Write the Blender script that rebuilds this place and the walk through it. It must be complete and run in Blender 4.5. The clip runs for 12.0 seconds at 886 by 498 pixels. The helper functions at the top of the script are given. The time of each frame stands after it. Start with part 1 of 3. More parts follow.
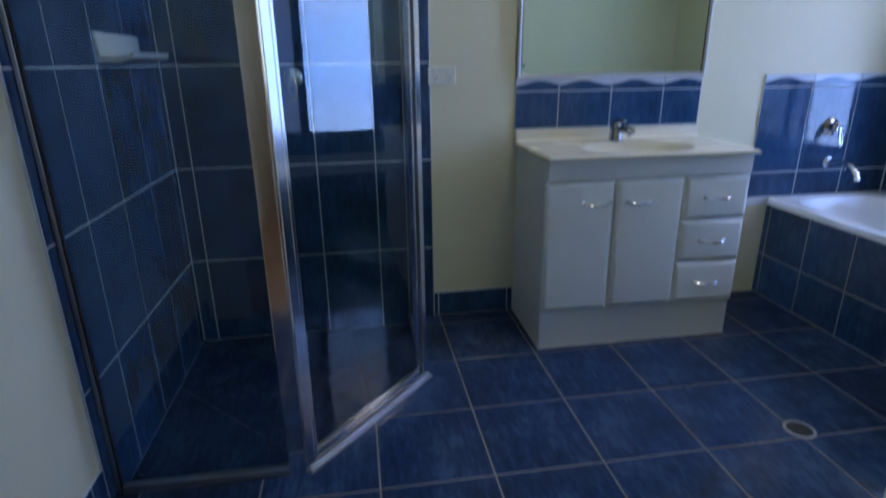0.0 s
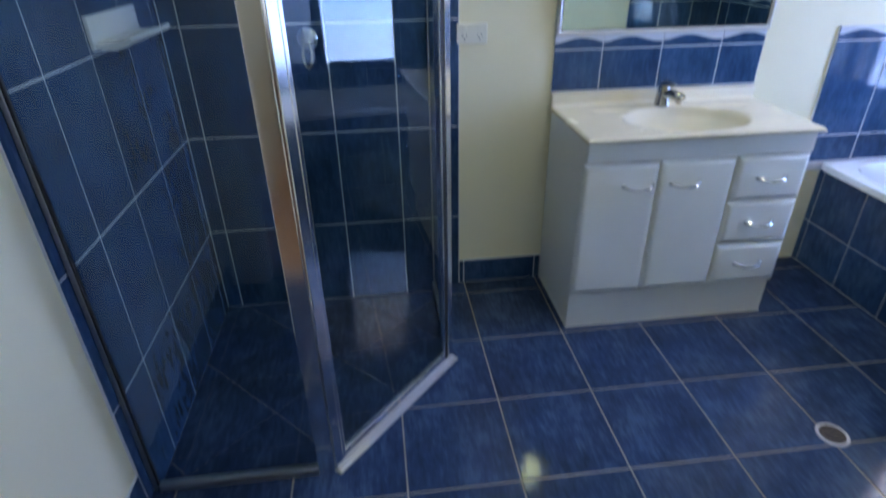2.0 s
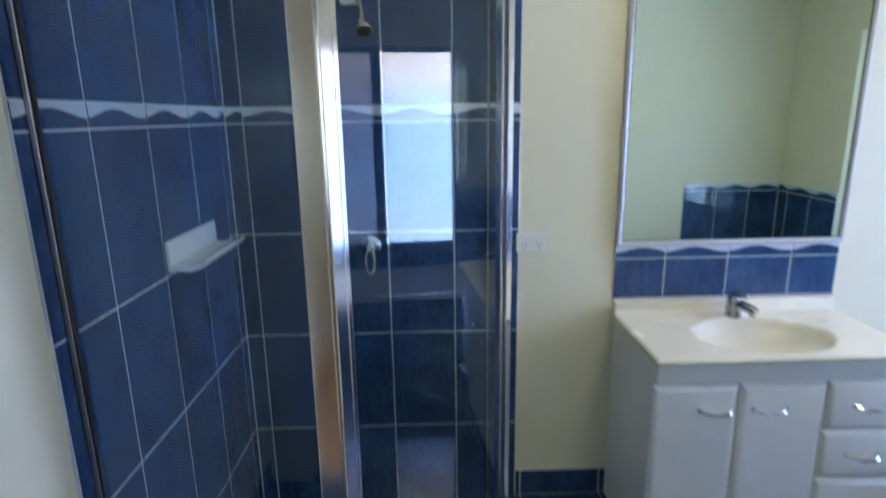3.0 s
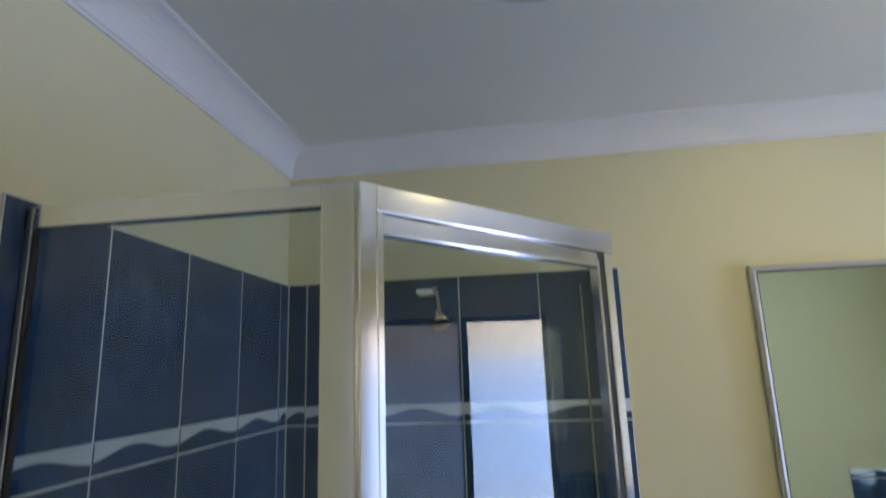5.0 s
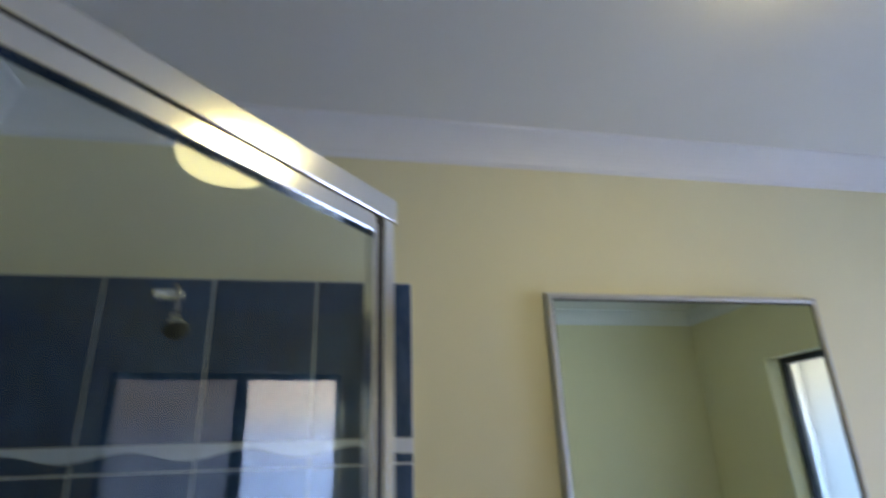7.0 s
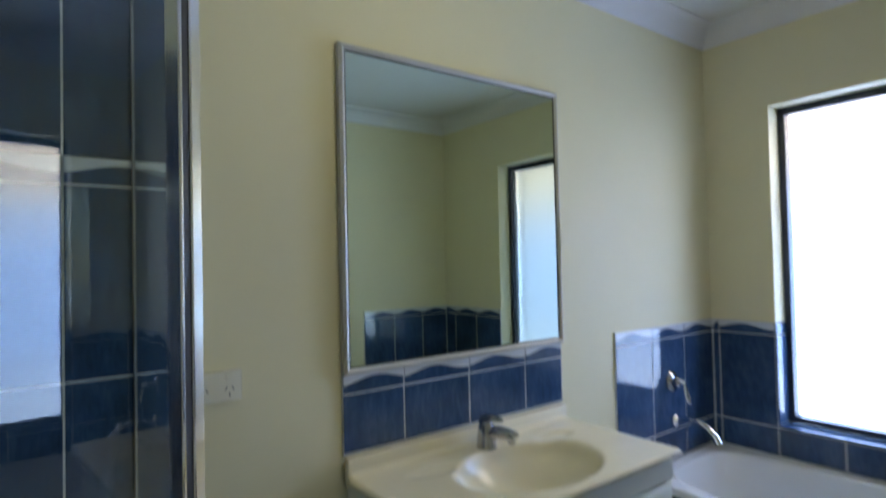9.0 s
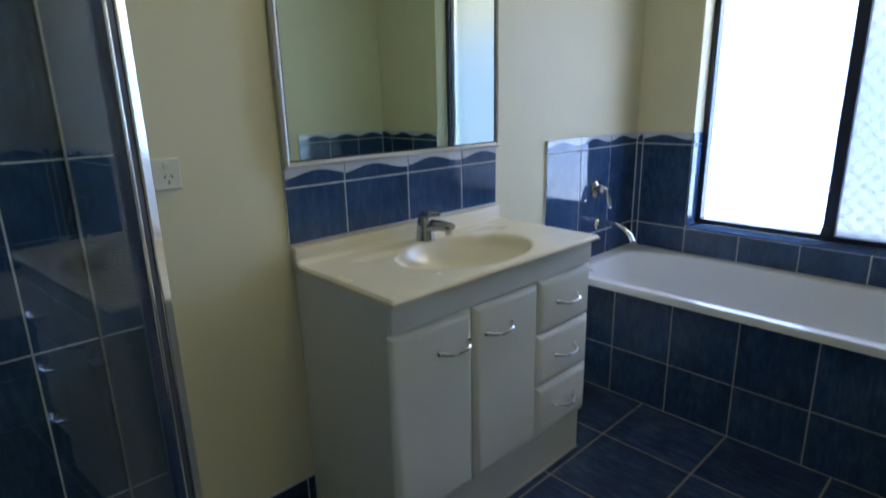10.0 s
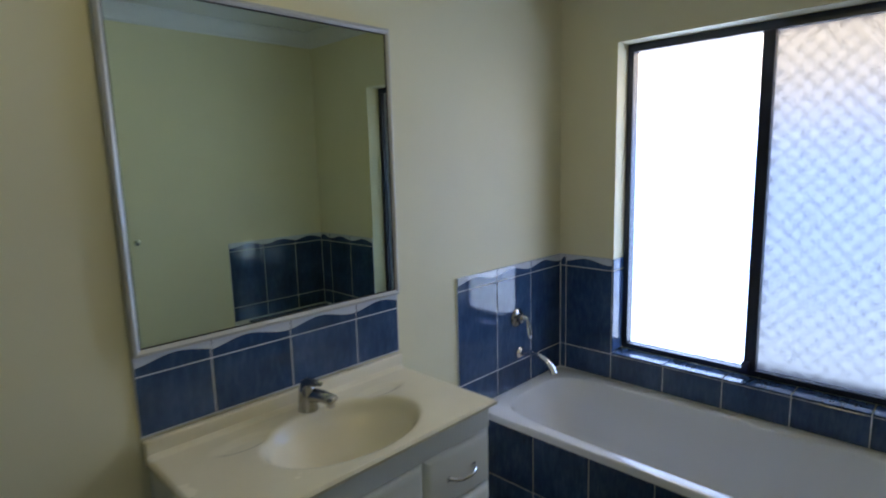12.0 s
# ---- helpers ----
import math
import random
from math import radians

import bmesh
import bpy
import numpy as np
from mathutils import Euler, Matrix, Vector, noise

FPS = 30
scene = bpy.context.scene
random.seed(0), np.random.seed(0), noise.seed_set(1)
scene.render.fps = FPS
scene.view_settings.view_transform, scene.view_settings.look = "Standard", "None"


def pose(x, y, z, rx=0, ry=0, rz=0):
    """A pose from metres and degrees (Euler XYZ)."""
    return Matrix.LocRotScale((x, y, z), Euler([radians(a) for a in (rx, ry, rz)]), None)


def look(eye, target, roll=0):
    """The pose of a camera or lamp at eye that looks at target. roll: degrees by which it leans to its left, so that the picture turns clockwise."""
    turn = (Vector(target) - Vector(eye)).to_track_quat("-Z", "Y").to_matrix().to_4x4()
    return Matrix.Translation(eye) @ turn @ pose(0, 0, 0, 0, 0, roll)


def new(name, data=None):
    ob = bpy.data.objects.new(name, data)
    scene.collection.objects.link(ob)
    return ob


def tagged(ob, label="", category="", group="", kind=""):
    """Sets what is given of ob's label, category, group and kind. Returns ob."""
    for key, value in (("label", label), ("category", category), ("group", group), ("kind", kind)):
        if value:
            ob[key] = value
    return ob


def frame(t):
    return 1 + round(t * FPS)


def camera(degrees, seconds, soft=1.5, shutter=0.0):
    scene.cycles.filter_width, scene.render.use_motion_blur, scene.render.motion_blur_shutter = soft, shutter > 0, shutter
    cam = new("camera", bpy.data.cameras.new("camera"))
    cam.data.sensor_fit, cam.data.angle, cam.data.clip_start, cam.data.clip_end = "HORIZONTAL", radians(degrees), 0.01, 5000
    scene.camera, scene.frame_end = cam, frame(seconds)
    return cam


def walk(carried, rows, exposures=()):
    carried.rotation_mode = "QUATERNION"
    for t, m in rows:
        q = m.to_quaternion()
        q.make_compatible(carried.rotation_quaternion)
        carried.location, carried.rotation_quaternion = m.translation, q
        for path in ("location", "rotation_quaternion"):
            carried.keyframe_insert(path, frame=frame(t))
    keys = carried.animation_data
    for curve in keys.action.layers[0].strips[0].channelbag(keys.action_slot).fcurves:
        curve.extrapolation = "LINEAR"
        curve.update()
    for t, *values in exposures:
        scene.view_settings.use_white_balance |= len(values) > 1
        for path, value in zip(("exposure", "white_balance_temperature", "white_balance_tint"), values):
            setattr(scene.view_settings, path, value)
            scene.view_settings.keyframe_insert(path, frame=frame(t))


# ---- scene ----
cam = camera(77.2, 12.0, soft=1.8, shutter=0.5)
PATH = [
    (0, (0.738, -2.410, 1.154), (1.027, -0.537, 0.514), -0.7),
    (0.5, (0.775, -2.341, 1.122), (1.019, -0.608, 0.151), -1.3),
    (1, (0.780, -2.313, 1.164), (1.004, -0.675, 0.038), -1.2),
    (1.5, (0.766, -2.260, 1.299), (0.975, -0.632, 0.159), -1.1),
    (2, (0.739, -2.185, 1.406), (0.939, -0.449, 0.433), -0.9),
    (2.5, (0.731, -2.121, 1.501), (0.873, -0.261, 0.780), -0.9),
    (3, (0.735, -2.050, 1.570), (0.774, -0.106, 1.104), -0.9),
    (3.2, (0.744, -2.009, 1.596), (0.714, -0.040, 1.252), -0.9),
    (4.8, (0.782, -1.756, 1.698), (0.494, 0.202, 2.001), -1.6),
    (5, (0.760, -1.741, 1.722), (0.497, 0.201, 2.136), -2.0),
    (5.5, (0.723, -1.678, 1.765), (0.554, 0.214, 2.398), -2.5),
    (6, (0.711, -1.670, 1.781), (0.658, 0.182, 2.530), -2.6),
    (6.5, (0.772, -1.554, 1.696), (0.850, 0.287, 2.472), -2.2),
    (7, (0.862, -1.412, 1.574), (1.241, 0.424, 2.263), -2.0),
    (7.2, (0.911, -1.372, 1.508), (1.413, 0.451, 2.158), -1.6),
    (8.8, (0.807, -1.342, 1.383), (1.947, 0.293, 1.570), -1.4),
    (9, (0.762, -1.367, 1.378), (1.961, 0.234, 1.425), -1.3),
    (9.5, (0.712, -1.385, 1.295), (2.019, 0.103, 1.016), -1.1),
    (10, (0.718, -1.400, 1.252), (2.037, 0.011, 0.734), -1.3),
    (10.5, (0.715, -1.410, 1.262), (2.039, -0.061, 0.610), -1.4),
    (11, (0.748, -1.394, 1.410), (2.089, -0.073, 0.737), -1.2),
    (11.5, (0.856, -1.432, 1.545), (2.239, -0.060, 1.092), -1.3),
    (12, (1.037, -1.486, 1.539), (2.448, -0.102, 1.231), -1.5),
]
walk(cam, [(t, look(eye, target, roll)) for t, eye, target, roll in PATH],
     exposures=[(0.0, 0.62, 5100, 8), (0.6, 0.98, 5150, 9), (1.5, 1.28, 5350, 8), (2.5, 1.48, 5400, 8), (3.2, 1.52, 5600, 8), (5.0, 0.93, 6950, 4), (7.2, 0.70, 6800, 4), (8.8, 0.57, 6450, 0), (10.5, 0.54, 6300, -1), (12.0, 0.10, 6750, 0)])

# ---- world and light ----
world = bpy.data.worlds.new("sky")
scene.world = world
world.use_nodes = True
wn = world.node_tree.nodes
sky = wn.new("ShaderNodeTexSky")
sky.sky_type, sky.sun_disc = "NISHITA", False
sky.sun_elevation, sky.sun_rotation = radians(48), radians(200)
wn["Background"].inputs["Strength"].default_value = 0.1
world.node_tree.links.new(sky.outputs[0], wn["Background"].inputs["Color"])
sun = new("sun", bpy.data.lights.new("sun", "SUN"))
sun.data.energy, sun.data.angle, sun.data.color = 3.0, radians(0.5), (1.0, 0.95, 0.87)
sun.matrix_world = look((0, 0, 8), (2.0, -5.4, 0))
# unseen fill lamp in the added hall opening, brightens the vanity front
hall_fill = new("hall_fill_light", bpy.data.lights.new("hall_fill_light", "AREA"))
hall_fill.data.shape, hall_fill.data.size, hall_fill.data.size_y = "RECTANGLE", 0.96, 1.16
hall_fill.data.energy, hall_fill.data.color = 1.2, (0.86, 0.93, 1.0)
hall_fill.matrix_world = look((0.95, -4.52, 1.5), (0.95, -3.0, 1.35))
DAYLIGHT = 7.5        # brightness of the hazy outside behind the obscure window
LAMP = 10.0            # brightness of the ceiling light's diffuser

# ---- materials ----
def material(name, base, rough=0.5, metal=0.0, spec=0.5, coat=0.0):
    m = bpy.data.materials.new(name)
    m.use_nodes = True
    b = m.node_tree.nodes["Principled BSDF"]
    b.inputs["Base Color"].default_value = (*base, 1)
    b.inputs["Roughness"].default_value = rough
    b.inputs["Metallic"].default_value = metal
    b.inputs["Specular IOR Level"].default_value = spec
    b.inputs["Coat Weight"].default_value = coat
    return m, m.node_tree.nodes, m.node_tree.links, b


def noise_node(n, l, scale, detail=4, stretch=(1, 1, 1), rand=False, rough=0.55):
    tc, mp, tx = n.new("ShaderNodeTexCoord"), n.new("ShaderNodeMapping"), n.new("ShaderNodeTexNoise")
    mp.inputs["Scale"].default_value = stretch
    l.new(tc.outputs["Object"], mp.inputs["Vector"])
    if rand:
        oi, mu = n.new("ShaderNodeObjectInfo"), n.new("ShaderNodeMath")
        mu.operation = "MULTIPLY"
        mu.inputs[1].default_value = 37.0
        l.new(oi.outputs["Random"], mu.inputs[0])
        l.new(mu.outputs[0], mp.inputs["Location"])
    tx.inputs["Scale"].default_value, tx.inputs["Detail"].default_value, tx.inputs["Roughness"].default_value = scale, detail, rough
    l.new(mp.outputs[0], tx.inputs["Vector"])
    return tx


def ramp_node(n, l, src, stops):
    r = n.new("ShaderNodeValToRGB")
    while len(r.color_ramp.elements) < len(stops):
        r.color_ramp.elements.new(0.5)
    for e, (p, c) in zip(r.color_ramp.elements, stops):
        e.position, e.color = p, (*c, 1)
    l.new(src, r.inputs[0])
    return r


def bump_node(n, l, src, b, strength, distance):
    k = n.new("ShaderNodeBump")
    k.inputs["Strength"].default_value, k.inputs["Distance"].default_value = strength, distance
    l.new(src, k.inputs["Height"])
    l.new(k.outputs[0], b.inputs["Normal"])


def range_node(n, l, src, lo, hi):
    r = n.new("ShaderNodeMapRange")
    r.inputs["From Min"].default_value, r.inputs["From Max"].default_value = 0.3, 0.7
    r.inputs["To Min"].default_value, r.inputs["To Max"].default_value = lo, hi
    l.new(src, r.inputs["Value"])
    return r


def tile_material(name, dark, mid, light, rlo, rhi, relief, flecks, spec=0.5):
    """Mottled glazed tile: brushed streaks over cloudy patches, each tile a little different."""
    m, n, l, b = material(name, mid, 0.2, spec=spec)
    streak = noise_node(n, l, 9, 6, (4.5, 0.9, 1), True, 0.65)
    cloud = noise_node(n, l, 7, 3, (1, 1, 1), True)
    mix = n.new("ShaderNodeMix")
    mix.data_type = "FLOAT"
    mix.inputs[0].default_value = 0.55
    l.new(streak.outputs["Fac"], mix.inputs[2])
    l.new(cloud.outputs["Fac"], mix.inputs[3])
    fleck = noise_node(n, l, 26, 3, (3.2, 0.8, 1), True, 0.6)
    add = n.new("ShaderNodeMath")
    add.operation = "MULTIPLY_ADD"
    add.inputs[1].default_value = flecks
    l.new(fleck.outputs["Fac"], add.inputs[0])
    l.new(mix.outputs[0], add.inputs[2])
    up = flecks * 0.5
    col = ramp_node(n, l, add.outputs[0], [(0.33 + up, dark), (0.5 + up, mid), (0.72 + up, light)])
    oi, hs = n.new("ShaderNodeObjectInfo"), n.new("ShaderNodeHueSaturation")
    v = n.new("ShaderNodeMapRange")
    v.inputs["To Min"].default_value, v.inputs["To Max"].default_value = 0.85, 1.12
    l.new(oi.outputs["Random"], v.inputs["Value"])
    l.new(v.outputs[0], hs.inputs["Value"])
    l.new(col.outputs[0], hs.inputs["Color"])
    l.new(hs.outputs[0], b.inputs["Base Color"])
    l.new(range_node(n, l, streak.outputs["Fac"], rlo, rhi).outputs[0], b.inputs["Roughness"])
    if relief:
        bump_node(n, l, add.outputs[0], b, 0.45, relief)
    return m


def plain(name, base, rough, vary=0.04, scale=6, bump=0.0, fine=220, **kw):
    """A surface with slight cloudy variation and a fine grain."""
    m, n, l, b = material(name, base, rough, **kw)
    big = noise_node(n, l, scale, 4)
    lo, hi = [max(0, c * (1 - vary)) for c in base], [min(1, c * (1 + vary)) for c in base]
    l.new(ramp_node(n, l, big.outputs["Fac"], [(0.3, lo), (0.7, hi)]).outputs[0], b.inputs["Base Color"])
    l.new(range_node(n, l, big.outputs["Fac"], rough * 0.85, min(1, rough * 1.15)).outputs[0], b.inputs["Roughness"])
    if bump:
        bump_node(n, l, noise_node(n, l, fine, 2).outputs["Fac"], b, bump, 0.002)
    return m


FLOOR_TILE = tile_material("floor_tile_glaze", (0.021, 0.034, 0.076), (0.031, 0.052, 0.116), (0.060, 0.100, 0.190), 0.06, 0.11, 0.0006, 0.5, 0.24)
WALL_TILE = tile_material("wall_tile_glaze", (0.021, 0.044, 0.096), (0.031, 0.065, 0.142), (0.058, 0.106, 0.195), 0.04, 0.07, 0.0, 0.5)
BORDER_WHITE = plain("border_white_glaze", (0.62, 0.66, 0.72), 0.12)
GROUT = plain("grout_warm_grey", (0.30, 0.27, 0.24), 0.85, 0.15, 12, 0.3)
WALL_GROUT = plain("grout_pale_grey", (0.66, 0.68, 0.70), 0.8, 0.1, 12, 0.2)
BATH_GROUT = plain("grout_mid_grey", (0.36, 0.37, 0.38), 0.8, 0.15, 12, 0.2)
PAINT = plain("cream_wall_paint", (0.77, 0.72, 0.49), 0.55, 0.02, 3, 0.08, 160)
CEILING = plain("white_ceiling_paint", (0.75, 0.745, 0.72), 0.7, 0.02, 3, 0.05)
CORNICE = plain("white_cornice_paint", (0.80, 0.80, 0.83), 0.5, 0.02, 3)
VINYL = plain("white_cabinet_vinyl", (0.80, 0.815, 0.755), 0.35, 0.02, 5)
TOP = plain("ivory_cast_marble", (0.80, 0.74, 0.57), 0.24, 0.03, 6)
ENAMEL = plain("white_bath_acrylic", (0.78, 0.79, 0.80), 0.13, 0.01, 4)
CERAMIC = plain("white_ceramic", (0.75, 0.76, 0.76), 0.12, 0.01)
PLASTIC = plain("white_plastic", (0.80, 0.78, 0.66), 0.35, 0.02)
FAN_PLASTIC = plain("aged_white_plastic", (0.62, 0.60, 0.55), 0.4, 0.04, 10)
SLAT_PLASTIC = plain("grey_grille_plastic", (0.46, 0.44, 0.42), 0.5, 0.05, 20)
CHROME = plain("chrome", (0.80, 0.81, 0.83), 0.08, 0.02, 20, metal=1.0)
ALUMINIUM = plain("bright_anodised_aluminium", (0.88, 0.87, 0.85), 0.13, 0.03, 8, metal=1.0)
SILL_METAL = plain("dull_sill_aluminium", (0.50, 0.50, 0.51), 0.38, 0.06, 14, metal=1.0)
FRAME_SILVER = plain("silver_mirror_frame", (0.56, 0.56, 0.53), 0.45, 0.03, 8, metal=0.3)
SEAL = plain("black_rubber_seal", (0.02, 0.02, 0.02), 0.6, 0.1)
DARK_FRAME = plain("dark_window_frame", (0.015, 0.022, 0.045), 0.35, 0.1)
MESH_METAL = plain("grey_screen_metal", (0.24, 0.24, 0.25), 0.5, 0.1)
# chrome with the dark reflections of the room put into its base colour
DARK_REFLECTION_CHROME = plain("dark_reflection_chrome", (0.46, 0.45, 0.44), 0.16, 0.08, 30, metal=1.0)
STEEL = plain("stainless_steel", (0.62, 0.60, 0.56), 0.3, 0.08, 20, metal=1.0)
BRONZE = plain("tarnished_grate_metal", (0.10, 0.075, 0.055), 0.45, 0.2, 40, metal=0.6)
# near-black for flat parts that stand for the shade inside holes
HOLE_SHADE = plain("dark_hole_shade", (0.012, 0.012, 0.013), 0.8, 0.1)
SILICONE = plain("white_silicone", (0.62, 0.60, 0.54), 0.5, 0.1, 30)
DOOR_PAINT = plain("white_door_paint", (0.76, 0.76, 0.72), 0.35, 0.02, 3)
HALL_PAINT = plain("beige_hall_paint", (0.55, 0.38, 0.22), 0.6, 0.03, 3)
HALL_FLOOR = plain("brown_hall_carpet", (0.40, 0.22, 0.10), 0.9, 0.15, 30, 0.5)
OUTSIDE = plain("outside_ground", (0.30, 0.28, 0.25), 0.9, 0.2, 4)


def glass_material(name, tint, rough, ior):
    m, n, l, b = material(name, tint, rough)
    b.inputs["Transmission Weight"].default_value = 1.0
    b.inputs["IOR"].default_value = ior
    return m


SHOWER_GLASS = glass_material("clear_shower_glass", (0.77, 0.85, 0.84), 0.0, 1.37)
SATIN = glass_material("satin_window_glass", (0.98, 0.985, 1.0), 0.22, 1.3)
OBSCURE = glass_material("obscure_window_glass", (0.98, 0.985, 1.0), 0.56, 1.42)
MIRROR, _n, _l, _b = material("mirror_silver", (0.75, 0.86, 0.73), 0.0, 1.0)


FLYWIRE, fn, fl, fb = material("insect_mesh", (0.10, 0.10, 0.11), 0.6)
fmix, ftr = fn.new("ShaderNodeMixShader"), fn.new("ShaderNodeBsdfTransparent")
fmix.inputs[0].default_value = 0.49
fl.new(ftr.outputs[0], fmix.inputs[1])
fl.new(fb.outputs[0], fmix.inputs[2])
fl.new(fmix.outputs[0], fn["Material Output"].inputs["Surface"])


def glow(name, colour, strength):
    m = bpy.data.materials.new(name)
    m.use_nodes = True
    n, l = m.node_tree.nodes, m.node_tree.links
    n.clear()
    e, o = n.new("ShaderNodeEmission"), n.new("ShaderNodeOutputMaterial")
    e.inputs["Color"].default_value, e.inputs["Strength"].default_value = (*colour, 1), strength
    l.new(e.outputs[0], o.inputs[0])
    return m, n, l, e


LAMP_GLOW, _n, _l, _e = glow("warm_opal_diffuser", (1.0, 0.86, 0.46), LAMP)
HAZE, hn, hl, he = glow("bright_outside", (0.8, 0.9, 1.0), DAYLIGHT)
htc, hsep = hn.new("ShaderNodeTexCoord"), hn.new("ShaderNodeSeparateXYZ")
hl.new(htc.outputs["Object"], hsep.inputs[0])
hmap = hn.new("ShaderNodeMapRange")
hmap.inputs["From Min"].default_value, hmap.inputs["From Max"].default_value = 0.0, 2.8
hl.new(hsep.outputs["Z"], hmap.inputs["Value"])
hr = ramp_node(hn, hl, hmap.outputs[0], [(0.0, (0.46, 0.54, 0.76)), (0.22, (0.44, 0.54, 0.86)), (0.36, (0.38, 0.52, 0.98)), (0.52, (0.38, 0.52, 1.0)), (0.61, (0.49, 0.56, 0.89)), (0.67, (0.65, 0.58, 0.61)), (0.8, (0.70, 0.57, 0.50))])
hl.new(hr.outputs[0], he.inputs["Color"])

# ---- mesh helpers ----
def link(name, bm, mats, parent=None, label="", smooth=False):
    me = bpy.data.meshes.new(name)
    bmesh.ops.recalc_face_normals(bm, faces=bm.faces)
    bm.to_mesh(me)
    bm.free()
    for m in mats if isinstance(mats, (list, tuple)) else [mats]:
        me.materials.append(m)
    if smooth:
        for p in me.polygons:
            p.use_smooth = True
        me.set_sharp_from_angle(angle=radians(35))
    ob = new(name, me)
    ob.parent = parent
    if label:
        ob["label"] = label
    return ob


def part(name, bm, mat, parent, label="", smooth=False):
    return link(name, bm, mat, parent, label, smooth)


def thing(name, at, label, category, group=""):
    ob = new(name)
    ob.location = at
    ob.empty_display_size = 0.05
    bpy.context.view_layer.update()
    return tagged(ob, label, category, group)


def box(bm, x0, x1, y0, y1, z0, z1, bevel=0.0, seg=2, mat=0):
    made = bmesh.ops.create_cube(bm, size=1.0)["verts"]
    for v in made:
        v.co = Vector(((x0 + x1) / 2 + v.co.x * (x1 - x0), (y0 + y1) / 2 + v.co.y * (y1 - y0), (z0 + z1) / 2 + v.co.z * (z1 - z0)))
    faces = {f for v in made for f in v.link_faces}
    if bevel:
        edges = {e for v in made for e in v.link_edges}
        faces = set(bmesh.ops.bevel(bm, geom=list(edges), offset=bevel, segments=seg, profile=0.5, affect="EDGES")["faces"]) | {f for f in faces if f.is_valid}
    for f in faces:
        if f.is_valid:
            f.material_index = mat
    return bm


def boxes(*rows, bevel=0.0):
    bm = bmesh.new()
    for r in rows:
        box(bm, *r, bevel=bevel)
    return bm


def prism(bm, poly, z0, z1, mat=0):
    lo, hi = [bm.verts.new((x, y, z0)) for x, y in poly], [bm.verts.new((x, y, z1)) for x, y in poly]
    fs = [bm.faces.new(hi), bm.faces.new(lo[::-1])]
    for i in range(len(poly)):
        j = (i + 1) % len(poly)
        fs.append(bm.faces.new((lo[i], lo[j], hi[j], hi[i])))
    for f in fs:
        f.material_index = mat
    return bm


def lathe(bm, profile, seg=32, at=(0, 0, 0), turn=None):
    """Turns (radius, height) pairs about z; turn: a matrix that lays the axis elsewhere."""
    m = Matrix.Translation(at) @ (turn or Matrix())
    rings = []
    for r, h in profile:
        if r < 1e-5:
            rings.append([bm.verts.new(m @ Vector((0, 0, h)))])
        else:
            rings.append([bm.verts.new(m @ Vector((r * math.cos(2 * math.pi * k / seg), r * math.sin(2 * math.pi * k / seg), h))) for k in range(seg)])
    for a, b in zip(rings, rings[1:]):
        for k in range(seg):
            j = (k + 1) % seg
            if len(a) == 1 and len(b) > 1:
                bm.faces.new((a[0], b[k], b[j]))
            elif len(b) == 1 and len(a) > 1:
                bm.faces.new((a[k], a[j], b[0]))
            elif len(a) > 1:
                bm.faces.new((a[k], a[j], b[j], b[k]))
    return bm


def tube(bm, points, radii, seg=12, flat=1.0):
    """A round bar along points, with a radius at each; flat squeezes it across its second axis."""
    pts = [Vector(p) for p in points]
    if not isinstance(radii, (list, tuple)):
        radii = [radii] * len(pts)
    rings, side = [], None
    for i, p in enumerate(pts):
        d = (pts[min(i + 1, len(pts) - 1)] - pts[max(i - 1, 0)]).normalized()
        if side is None:
            side = d.orthogonal().normalized()
        side = (side - d * side.dot(d)).normalized()
        up = d.cross(side)
        rings.append([bm.verts.new(p + radii[i] * (math.cos(2 * math.pi * k / seg) * side + flat * math.sin(2 * math.pi * k / seg) * up)) for k in range(seg)])
    for a, b in zip(rings, rings[1:]):
        for k in range(seg):
            j = (k + 1) % seg
            bm.faces.new((a[k], a[j], b[j], b[k]))
    bm.faces.new(rings[0][::-1])
    bm.faces.new(rings[-1])
    return bm


def clip(poly, a, b, keep_left=True):
    """The part of a convex outline on one side of the line from a to b."""
    out, sign = [], 1 if keep_left else -1
    side = lambda p: sign * ((b[0] - a[0]) * (p[1] - a[1]) - (b[1] - a[1]) * (p[0] - a[0]))
    for i, p in enumerate(poly):
        q = poly[(i + 1) % len(poly)]
        sp, sq = side(p), side(q)
        if sp >= 0:
            out.append(p)
        if sp * sq < -1e-12:
            k = sp / (sp - sq)
            out.append((p[0] + k * (q[0] - p[0]), p[1] + k * (q[1] - p[1])))
    return out


def area(poly):
    return abs(sum(p[0] * q[1] - q[0] * p[1] for p, q in zip(poly, poly[1:] + poly[:1]))) / 2 if len(poly) > 2 else 0


# ---- the plan ----
ROOM_X, ROOM_Y, HIGH = 3.38, -2.13, 2.46           # east wall, south wall, ceiling
WIN_Y0, WIN_Y1, WIN_Z0, WIN_Z1 = -1.505, -0.285, 0.625, 2.035
DOOR_X0, DOOR_X1, DOOR_Z = 0.16, 1.14, 2.05
POST, JAMB = (0.534, -0.998), (0.946, -0.538)        # the two front corners of the shower
P, X0, Y0 = 0.3375, 0.0743, 0.1013                 # floor tile module and where its joints begin

